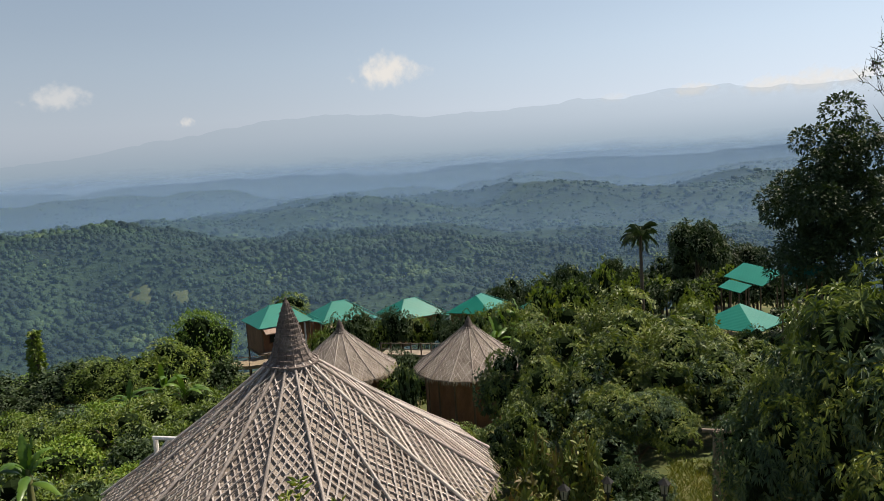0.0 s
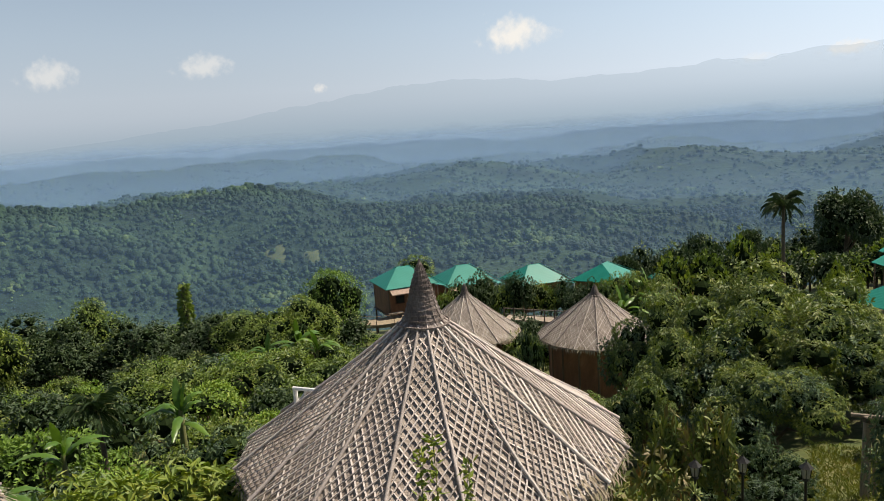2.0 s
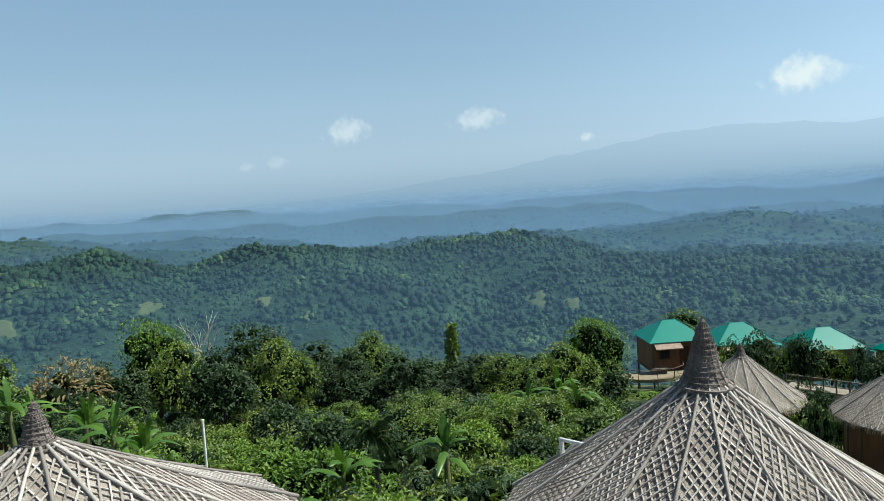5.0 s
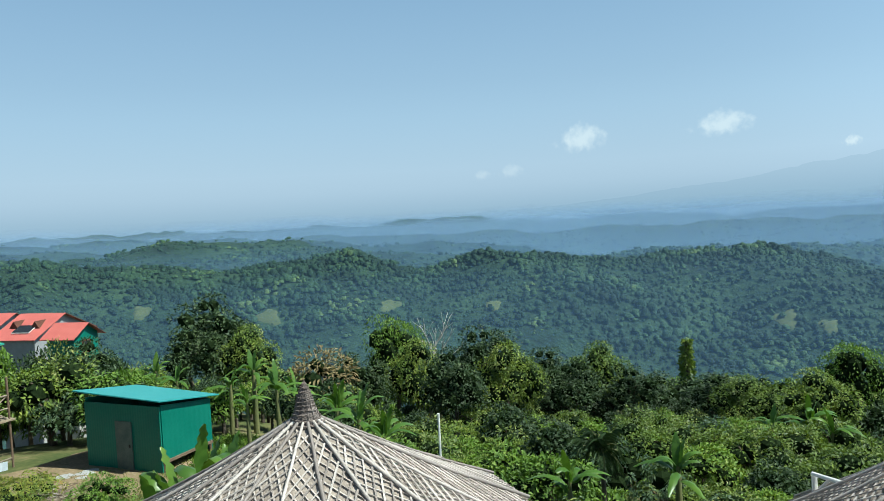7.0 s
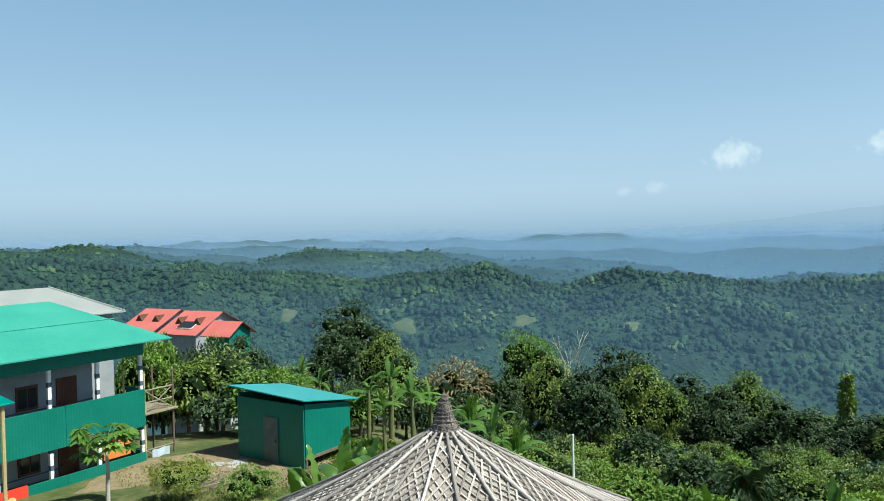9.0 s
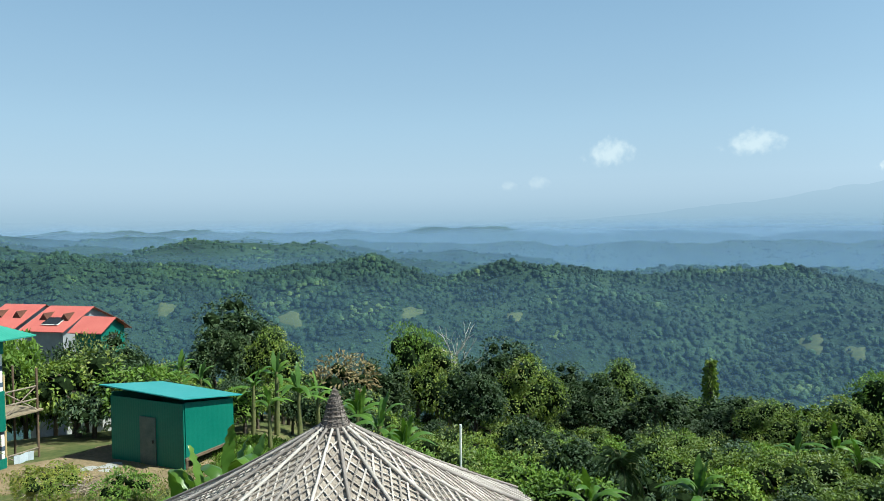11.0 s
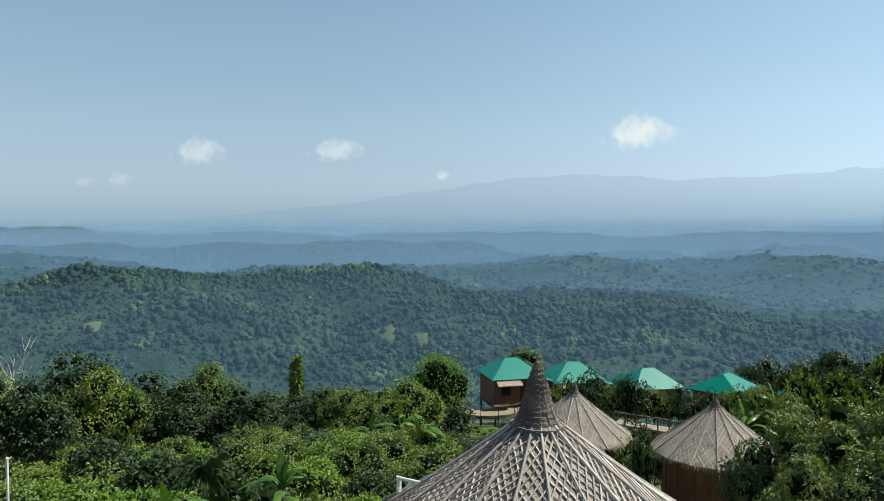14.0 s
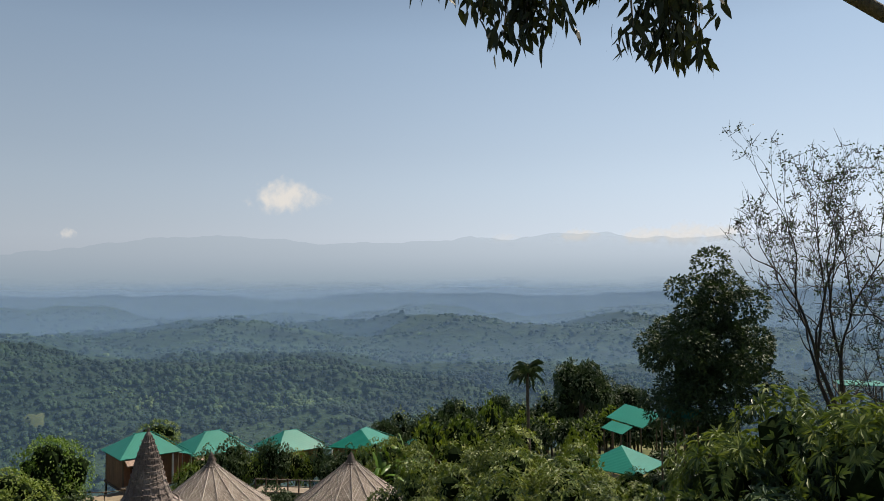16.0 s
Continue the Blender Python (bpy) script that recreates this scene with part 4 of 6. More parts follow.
# ---- round huts ----
def hut(name, centre, eave_z, r, neck_z, neck_r, tip_z, base_z, sides, phase, label, apart=(), spacing=0.1, bands=9):
    """A round bamboo hut: walls between posts, a roof of mat facets under a lattice of split bamboo, poles on the hips, a woven spire."""
    t = thing(name, (centre.x, centre.y, base_z), 0, label, "hut", "round huts")
    ez, nz, tz = eave_z - base_z, neck_z - base_z, tip_z - base_z
    ang = [radians(phase + 360 * k / sides) for k in range(sides)]

    def on(a, s, out=0.0):
        """s 0 at the neck, 1 at the eave, with a slight sag."""
        rad = neck_r + (r - neck_r) * s
        z = nz + (ez - nz) * s - 0.05 * math.sin(math.pi * s) * (r / 2.9) + out
        return Vector((rad * math.sin(a), rad * math.cos(a), z))

    wall_r = r * 0.8
    for k in range(sides):
        a, b = ang[k], ang[(k + 1) % sides]
        if b < a:
            b += 2 * math.pi
        # roof facet
        rows = [(on(a, s), on(b, s)) for s in np.linspace(0, 1, 7)]
        v = [p for row in rows for p in row]
        v += [p - Vector((0, 0, 0.05)) for p in v]
        n = len(rows) * 2
        f = [(2 * i, 2 * i + 1, 2 * i + 3, 2 * i + 2) for i in range(6)]
        f += [(q[3] + n, q[2] + n, q[1] + n, q[0] + n) for q in f]
        f += [(n - 2, n - 1, 2 * n - 1, 2 * n - 2), (1, 0, n, n + 1)]
        part("roof_mat", mesh_np("roof_mat", [p[:] for p in v], f, M_MAT), M_MAT, t)
        # hip pole
        pts = [on(a, s, 0.045) for s in np.linspace(0.0, 1.012, 9)]
        g = random.Random(k + sides)
        wob = [p + Vector((g.uniform(-1, 1), g.uniform(-1, 1), 0)) * 0.008 for p in pts]
        tv, tf = tube([p[:] for p in wob], np.linspace(0.019, 0.025, 9) * g.uniform(0.85, 1.2), 6)
        part("hip_pole", mesh_np("hip_pole", tv, tf, M_RIB, smooth=True), M_RIB, t)
        # wall panel and post
        pa, pb = Vector((wall_r * math.sin(a), wall_r * math.cos(a), 0)), Vector((wall_r * math.sin(b), wall_r * math.cos(b), 0))
        mid, run = (pa + pb) / 2, pb - pa
        part("wall_panel", box(run.length - 0.08, 0.04, ez + 0.25, (mid.x, mid.y, (ez + 0.25) / 2 - 0.3), (0, 0, math.degrees(math.atan2(run.y, run.x))), 0.005), M_BWALL, t)
        part("post", rod(pa - Vector((0, 0, 0.4)), pa + Vector((0, 0, ez + 0.2)), 0.06, 0.055), M_POST, t)
    # lattice
    unit = None
    loose = []
    for k in range(sides):
        a, b = ang[k], ang[k] + 2 * math.pi / sides
        g = random.Random(k * 7 + 1)
        w1 = 2 * r * math.sin(math.pi / sides)
        w0 = 2 * neck_r * math.sin(math.pi / sides)
        slant = (on(a, 1) - on(a, 0)).length

        def spot(u, s, lift):
            """u across the facet in metres from its middle, s down the slope."""
            w = w0 + (w1 - w0) * s
            c = 0.5 + u / w
            p = on(a, s).lerp(on(b, s), c)
            return p + Vector((math.sin((a + b) / 2) * 0.5, math.cos((a + b) / 2) * 0.5, 0.85)).normalized() * lift

        for way in (-1, 1):
            lean = math.tan(radians(33 + g.uniform(-3, 3)))
            step = spacing / math.cos(math.atan(lean)) * 1.0
            c = -w1 / 2 - slant * lean
            while c < w1 / 2 + slant * lean:
                c += step * g.uniform(0.82, 1.18)
                # line u = way * (c + lean * distance down the slope)
                ss = [s for s in np.linspace(0.015, 0.995, 70) if abs(c + lean * s * slant) <= (w0 + (w1 - w0) * s) / 2]
                if len(ss) < 4:
                    continue
                s0, s1 = ss[0], ss[-1]
                p0, p1 = spot(way * (c + lean * s0 * slant), s0, 0.016 if way < 0 else 0.027), spot(way * (c + lean * s1 * slant), s1, 0.016 if way < 0 else 0.027)
                loose.append((k, p0, p1, g.uniform(0.75, 1.25)))
    cube = np.array([(x, y, z) for x in (-0.5, 0.5) for y in (-0.5, 0.5) for z in (-0.5, 0.5)])
    cf = np.array([(0, 1, 3, 2), (4, 6, 7, 5), (0, 4, 5, 1), (2, 3, 7, 6), (0, 2, 6, 4), (1, 5, 7, 3)])
    pieces, singles = [], 0
    for k, p0, p1, w in loose:
        d = p1 - p0
        m = Matrix.Translation((p0 + p1) / 2) @ d.to_track_quat("X", "Z").to_matrix().to_4x4() @ Matrix.Diagonal((d.length, 0.02 * w, 0.012, 1))
        if k in apart and singles < 300:
            if unit is None:
                unit = mesh_np("slat", cube, cf, M_SLAT)
            ob = new("slat", unit)
            ob.parent = t
            ob.matrix_basis = m
            singles += 1
        else:
            pieces.append((np.array([(m @ Vector(c))[:] for c in cube]), cf))
    v, f = joined(pieces)
    part("lattice", mesh_np("lattice", v, f, M_SLATJ), M_SLATJ, t, "weathered split-bamboo lattice", "stuff")
    # eave fringe
    g = np.random.default_rng(sides)
    fr = []
    for k in range(int(r * 150)):
        a = g.uniform(0, 2 * math.pi)
        p = np.array([math.sin(a) * r * 0.995, math.cos(a) * r * 0.995, ez - 0.02])
        q = p + np.array([math.sin(a) * 0.03, math.cos(a) * 0.03, -g.uniform(0.08, 0.26)])
        s = np.array([math.cos(a), -math.sin(a), 0]) * g.uniform(0.012, 0.03)
        fr.append((np.array([p - s, p + s, q + s * 0.3, q - s * 0.3]), np.array([(0, 1, 2, 3)])))
    for k in range(int(r * 80)):
        a = g.uniform(0, 2 * math.pi)
        s0, s1 = g.uniform(0.93, 0.97), g.uniform(1.01, 1.05)
        p, q = np.array(on(a, s0, 0.05)[:]), np.array(on(a, s1, -0.02 - g.uniform(0, 0.07))[:])
        s = np.array([math.cos(a), -math.sin(a), 0]) * g.uniform(0.008, 0.022)
        fr.append((np.array([p - s, p + s, q + s * 0.4, q - s * 0.4]), np.array([(0, 1, 2, 3)])))
    v, f = joined(fr)
    part("eave_fringe", mesh_np("eave_fringe", v, f, M_THATCH), M_THATCH, t, "ragged dry thatch fringe", "stuff")
    # spire: flared foot, rings of wickerwork, slender tip
    prof, hs = [], tz - nz
    for s in np.linspace(0, 1, 26):
        rad = neck_r * (1.16 * (1 - s) ** 1.02 * (1 - 0.14 * math.sin(math.pi * min(1, s * 1.6)) * (s < 0.62)) + 0.02)
        prof.append((rad * (1.08 if s < 0.05 else 1.0), nz - 0.03 + hs * s))
    n = 22
    vv, ff = [], []
    gg = np.random.default_rng(5)
    for i, (rad, z) in enumerate(prof):
        for k in range(n):
            a = 2 * math.pi * k / n
            q = rad * (1 + gg.uniform(-0.045, 0.045)) + (0.008 if i % 2 else -0.004)
            vv.append((q * math.sin(a), q * math.cos(a), z + gg.uniform(-0.006, 0.006)))
    for i in range(len(prof) - 1):
        for k in range(n):
            ff.append((i * n + k, i * n + (k + 1) % n, (i + 1) * n + (k + 1) % n, (i + 1) * n + k))
    sp = part("spire", mesh_np("spire", vv, ff, M_SPIRE), M_SPIRE, t, "dark woven wicker spire")
    for i in range(bands):
        s = 0.02 + 0.86 * i / bands
        rad, z = np.interp(s, np.linspace(0, 1, 26), [p[0] for p in prof]) + 0.008, nz + hs * s
        pts = [(rad * math.sin(x), rad * math.cos(x), z + 0.012 * math.sin(2 * x + i)) for x in np.linspace(0, 2 * math.pi, 25)]
        tv, tf = tube(pts, np.full(25, 0.006 if i else 0.016), 5)
        part("band", mesh_np("band", tv, tf, M_SPIRE), M_SPIRE, sp)
    for i in range(14):
        a = 2 * math.pi * i / 14 + 0.1
        pts = [((q[0] + 0.006) * math.sin(a + 0.02 * math.sin(j)), (q[0] + 0.006) * math.cos(a), q[1]) for j, q in enumerate(prof[:-2])]
        tv, tf = tube(pts, np.linspace(0.011, 0.005, len(pts)), 4)
        part("stake", mesh_np("stake", tv, tf, M_SPIRE), M_SPIRE, sp)
    return t


A, B, C, D = polar(-11.62, 10.5), polar(-8.4, 38.6), polar(1.93, 35), polar(-60.75, 9.4)
hut("round_hut", A, 3.32, 2.9, 5.12, 0.31, 6.12, 0.4, 17, 12.6, "round bamboo hut with weathered lattice roof and tall spire", apart=(7, 8, 9, 6, 10, 5), bands=12)
hut("round_hut", D, 4.05, 2.9, 5.45, 0.19, 6.03, 1.3, 17, 8, "round bamboo hut with pale lattice roof and short spire", apart=(4, 5, 6, 7, 3, 8), bands=9)
hut("round_hut", B, -3.1, 2.95, -1.08, 0.28, -0.32, -6.0, 16, 4, "round bamboo hut below with grey lattice roof", spacing=0.17, bands=5)
hut("round_hut", C, -2.35, 2.83, -0.45, 0.26, 0.13, -5.1, 16, 0, "round bamboo hut with thatch fringe and brown walls", spacing=0.17, bands=5)

# ---- green-roofed cottages ----
def hip_roof(w, d, h, ridge, z, over=0.0, thick=0.05):
    """A hipped sheet roof, its ridge along x, as one closed mesh: four slopes with thickness."""
    x, y, k = w / 2 + over, d / 2 + over, ridge / 2
    top = [(-x, -y, z), (x, -y, z), (x, y, z), (-x, y, z), (-k, 0, z + h), (k, 0, z + h)]
    v = top + [(a, b, c - thick) for a, b, c in top]
    bm = bmesh.new()
    vs = [bm.verts.new(p) for p in v]
    for f in ((0, 1, 5, 4), (1, 2, 5), (2, 3, 4, 5), (3, 0, 4)):
        bm.faces.new([vs[i] for i in f])
        bm.faces.new([vs[i + 6] for i in reversed(f)])
    for a, b in ((0, 1), (1, 2), (2, 3), (3, 0)):
        bm.faces.new([vs[b], vs[a], vs[a + 6], vs[b + 6]])
    return bm


def cottage(az, d, apex, turn, label, porch=True, awning=False, deck=False):
    """A bamboo cottage on a slope: walls, corner posts, hipped green sheet roof, porch roof, door and window."""
    p = polar(az, d)
    floor = apex - 3.75
    t = thing("cottage", (p.x, p.y, floor), turn, label, "cottage", "green-roofed cottages")
    for sx, sy, w, dd in ((0, -1, 4.2, 0.08), (0, 1, 4.2, 0.08), (-1, 0, 0.08, 4.1), (1, 0, 0.08, 4.1)):
        part("wall", box(w, dd, 2.45, (sx * 2.1, sy * 2.1, 1.2), bevel=0.004), M_BWALL, t)
    for x in (-2.1, 2.1):
        for y in (-2.1, 2.1):
            part("corner_post", rod((x, y, -4.5), (x, y, 2.45), 0.08), M_POST, t)
    part("floor_slab", box(4.5, 4.5, 0.14, (0, 0, -0.08)), M_POST, t)
    part("roof", hip_roof(4.4, 4.4, 1.4, 1.1, 2.4, 0.25), M_GREENROOF, t, "bright green corrugated sheet roof")
    for s in (-1, 1):
        part("ridge_cap", rod((-0.75, 0, 3.77), (0.75, 0, 3.77), 0.045) if s < 0 else rod((0.75, 0, 3.77), (2.75, -2.75, 2.43), 0.035), M_GREENROOF, t)
    door = part("door", box(0.85, 0.06, 1.95, (0.5, -2.16, 0.98)), M_BROWNWOOD, t)
    part("handle", box(0.03, 0.05, 0.14, (0.82, -2.21, 1.0), bevel=0.005), M_BLACK, door)
    win = part("window", box(0.9, 0.06, 0.8, (-1.15, -2.16, 1.35)), M_BROWNWOOD, t)
    part("pane", box(0.72, 0.03, 0.62, (-1.15, -2.195, 1.35), bevel=0.004), M_DARKGLASS, win)
    if porch:
        part("porch_roof", box(1.5, 2.2, 0.05, (2.8, -0.7, 2.0), (0, 16, 0), 0.008), M_GREENROOF, t, "small green sheet porch roof")
        for y in (-1.8, 0.1):
            part("porch_post", rod((3.3, y, -3.5), (3.3, y, 1.85), 0.05), M_WHITE, t)
    if awning:
        part("awning", box(2.2, 1.0, 0.1, (-1.0, -2.6, 2.15), (24, 0, 0), 0.02), M_AWNING, t, "faded brown thatch awning")
        part("white_post", box(0.12, 0.12, 2.3, (1.6, -2.3, 1.1)), M_WHITE, t)
    if deck:
        bm = bmesh.new()
        arc = [(-2.6 + 2.9 * math.cos(a), -2.2 + 2.4 * math.sin(a)) for a in np.linspace(math.pi, 2 * math.pi, 13)]
        lo = [bm.verts.new((x, y, -0.28)) for x, y in arc]
        hi = [bm.verts.new((x, y, 0.0)) for x, y in arc]
        bm.faces.new(hi)
        bm.faces.new(lo[::-1])
        for i in range(13):
            k = (i + 1) % 13
            bm.faces.new([lo[i], lo[k], hi[k], hi[i]])
        part("deck", bm, M_DECK, t, "rounded bamboo viewing deck")
        for i in range(0, 13, 2):
            x, y = arc[i]
            part("stilt", rod((x, y, -4.6), (x, y, -0.2), 0.06), M_POST, t)
            part("rail_post", rod((x, y, 0), (x, y, 0.75), 0.03), M_POST, t)
        for i in range(0, 11, 2):
            (x0, y0), (x1, y1) = arc[i], arc[i + 2]
            part("rail", rod((x0, y0, 0.7), (x1, y1, 0.7), 0.03), M_POST, t)
        bench = part("bench", box(1.3, 0.4, 0.08, (-1.9, -3.0, 0.42)), M_WOODGREY, t)
        for x in (-2.4, -1.4):
            part("bench_leg", box(0.07, 0.35, 0.4, (x, -3.0, 0.2)), M_WOODGREY, bench)
    return t


cottage(-13.3, 64, rise(-10.6, 64), 32, "bamboo cottage with green roof and round stilted deck", awning=True, deck=True)
cottage(-8.5, 66, rise(-10.8, 66), 28, "bamboo cottage with green roof half behind shrubs", awning=True)
cottage(-2.85, 68, rise(-11.05, 68), 30, "bamboo cottage with green hipped roof and porch")
cottage(2.7, 70, rise(-11.1, 70), 62, "bamboo cottage with green roof behind trees")
cottage(8.2, 74, rise(-11.1, 74), 60, "bamboo cottage with green roof mostly hidden by trees")

# railed walk in front of the cottages
w0, w1 = polar(-5.2, 52), polar(1.5, 50)
walkway = thing("walkway", (w0.x, w0.y, -6.05), math.degrees(math.atan2(w1.y - w0.y, w1.x - w0.x)), "raised timber walkway with a low wooden railing", "walkway")
wl_len = (w1 - w0).length
part("deck", box(wl_len, 1.2, 0.15, (wl_len / 2, 0, 0)), M_WOODGREY, walkway)
for k in range(9):
    x = 0.1 + k * (wl_len - 0.2) / 8
    part("post", rod((x, -0.55, -3.2), (x, -0.55, 0.95), 0.05), M_POST, walkway)
    if k < 8:
        for z in (0.45, 0.88):
            part("rail", rod((x, -0.55, z), (x + (wl_len - 0.2) / 8, -0.55, z), 0.035), M_WOODGREY, walkway)

# ---- shelters and roofs on the ridge ----
def shelter(d, turn, slabs, label):
    """An open shelter: sloping sheet roofs on posts; each slab by azimuth, angle of sight, width, depth and tilts."""
    o = polar(slabs[0][0], d)
    g = ground_at(o)
    t = thing("shelter", (o.x, o.y, g), turn, label, "shelter")
    back = Matrix.Rotation(radians(-turn), 3, "Z")
    for k, (sa, el, w, dd, tx, ty) in enumerate(slabs):
        dk = d - 2.6 * k
        c = back @ (polar(sa, dk, rise(el, dk)) - Vector((o.x, o.y, g)))
        part("roof", box(w, dd, 0.05, c[:], (tx, ty, 0), 0.008), M_GREENROOF, t)
        for sx in (-1, 1):
            for sy in (-1, 1):
                px, py = sx * w * 0.4, sy * dd * 0.38
                part("post", rod((c.x + px, c.y + py, -0.6), (c.x + px, c.y + py, c.z - 0.04 + math.tan(radians(tx)) * py - math.tan(radians(ty)) * px), 0.05), M_POST, t)
    return t


shelter(60, -65, ((23.38, -9.98, 3.71, 2.29, 21.9, 4.6), (22.15, -10.87, 2.1, 1.25, 20, 4.6)), "open shelter with two stepped green sheet roofs")
shelter(43, -65, ((26.7, -9.6, 1.9, 1.5, 20, 5),), "open shelter with a green sheet roof under a tree")
shelter(60, -20, ((38.4, -6.9, 3.0, 1.5, 6, 0),), "green sheet roof half hidden by trees")
p = polar(22.5, 50)
pav = thing("pavilion", (p.x, p.y, rise(-12.12, 50) - 3.25), 41.5, "pavilion with a pyramid roof of green sheet", "pavilion")
part("roof", hip_roof(3.7, 3.7, 1.25, 0.12, 2.0, 0.25), M_GREENROOF, pav)
for x in (-1.7, 1.7):
    for y in (-1.7, 1.7):
        part("post", rod((x, y, -2.5), (x, y, 2.1), 0.06), M_POST, pav)
part("floor_slab", box(3.7, 3.7, 0.15, (0, 0, -0.1)), M_CONCRETE, pav)

# ---- green sheet-metal shed ----
M_OLDDOOR = noisy("old_door_paint", [(0.3, (0.05, 0.085, 0.075)), (0.7, (0.13, 0.16, 0.145))], 3, 0.8, 0.3, 30)
shed = thing("shed", (-26.4, 9.3, -0.85), 0, "green corrugated sheet-metal shed with a sloping roof", "shed")
U, V = Vector((-0.906, -0.422, 0)), Vector((-0.422, 0.906, 0))
TURN_U, TURN_V = math.degrees(math.atan2(U.y, U.x)), math.degrees(math.atan2(V.y, V.x))
LU, LV = 3.7, 2.6


def in_shed(u, v, z):
    return U * u + V * v + Vector((0, 0, z))


part("wall", box(LU, 0.06, 2.5, in_shed(LU / 2, 0, 1.22)[:], (0, 0, TURN_U), 0.005), M_GREENWALL, shed)
part("wall", box(LU, 0.06, 2.16, in_shed(LU / 2, LV, 1.05)[:], (0, 0, TURN_U), 0.005), M_GREENWALL, shed)
for u, z0, top in ((0.0, 0.45, 2.52), (LU, -0.03, 2.62)):
    bm = bmesh.new()
    vs = [bm.verts.new(in_shed(u + du, v, z)) for du in (-0.03, 0.03) for v, z in ((0.04, z0), (LV - 0.04, z0), (LV - 0.04, top - 0.4), (0.04, top))]
    for f in ((0, 1, 2, 3), (7, 6, 5, 4), (0, 4, 5, 1), (1, 5, 6, 2), (2, 6, 7, 3), (3, 7, 4, 0)):
        bm.faces.new([vs[i] for i in f])
    bmesh.ops.recalc_face_normals(bm, faces=bm.faces[:])
    part("wall", bm, M_GREENWALL, shed)
part("roof", box(LU + 0.6, LV + 0.6, 0.05, in_shed(LU / 2 + 0.05, LV / 2 + 0.02, 2.56)[:], (9.3, -2.4, TURN_U), 0.008), M_SHEDROOF, shed, "faded turquoise corrugated sheet roof")
sdoor = part("door", box(0.8, 0.05, 1.8, in_shed(1.75, -0.06, 0.95)[:], (0, 0, TURN_U), 0.01), M_OLDDOOR, shed, "weathered grey-green door")
part("handle", box(0.04, 0.05, 0.12, in_shed(1.45, -0.11, 0.95)[:], (0, 0, TURN_U), 0.005), M_BLACK, sdoor)
for v in (0.1, LV - 0.1):
    part("leg", rod(in_shed(0.02, v, -1.2), in_shed(0.02, v, 0.5), 0.07), M_POST, shed)
part("floor_beam", box(LV, 0.12, 0.12, in_shed(0.0, LV / 2, 0.42)[:], (0, 0, TURN_V)), M_POST, shed)

# ---- two-storey lodge with green balconies ----
LR, LL = Vector((-31.43, 4.42, 0)), Vector((-28.7, -1.21, 0))
run = (LL - LR).normalized()
lodge = thing("lodge", (LR.x, LR.y, 0), math.degrees(math.atan2(run.y, run.x)), "two-storey lodge with green balcony panels and green roof", "lodge")
LEN, DEEP = 13.0, 7.2
# x runs along the front from its far end, y points out of the front


def lodge_box(name, w, d, h, at, m, parent=None, label="", bevel=0.008):
    return part(name, box(w, d, h, at, bevel=bevel), m, parent or lodge, label)


SIDE = 1 if Vector((0, 0, 1)).cross(run).dot(-LR) > 0 else -1
for z0, z1 in ((-2.7, -1.5),):
    lodge_box("plinth", LEN, DEEP, z1 - z0, (LEN / 2, -SIDE * DEEP / 2, (z0 + z1) / 2), M_CONCRETE, label="rough grey concrete plinth")
for z0, h in ((-1.5, 1.0), (0.54, 1.5)):
    for k in range(4):
        w = LEN / 4
        lodge_box("balcony_panel", w - 0.01, 0.05, h, (w * (k + 0.5), SIDE * 0.03, z0 + h / 2), M_GREENWALL, bevel=0.004)
lodge_box("end_panel", 0.05, 1.2, 1.5, (-0.03, -SIDE * 0.6, 1.29), M_GREENWALL)
lodge_box("end_panel", 0.05, 1.2, 1.0, (-0.03, -SIDE * 0.6, -1.0), M_GREENWALL)
lodge_box("balcony_floor", LEN, 1.5, 0.14, (LEN / 2, -SIDE * 0.75, 0.62), M_CONCRETE)
lodge_box("fascia", LEN, 0.05, 0.62, (LEN / 2, SIDE * 0.02, 3.74), M_GREENWALL)
lodge_box("end_fascia", 0.05, DEEP, 0.62, (-0.03, -SIDE * DEEP / 2, 3.74), M_GREENWALL)
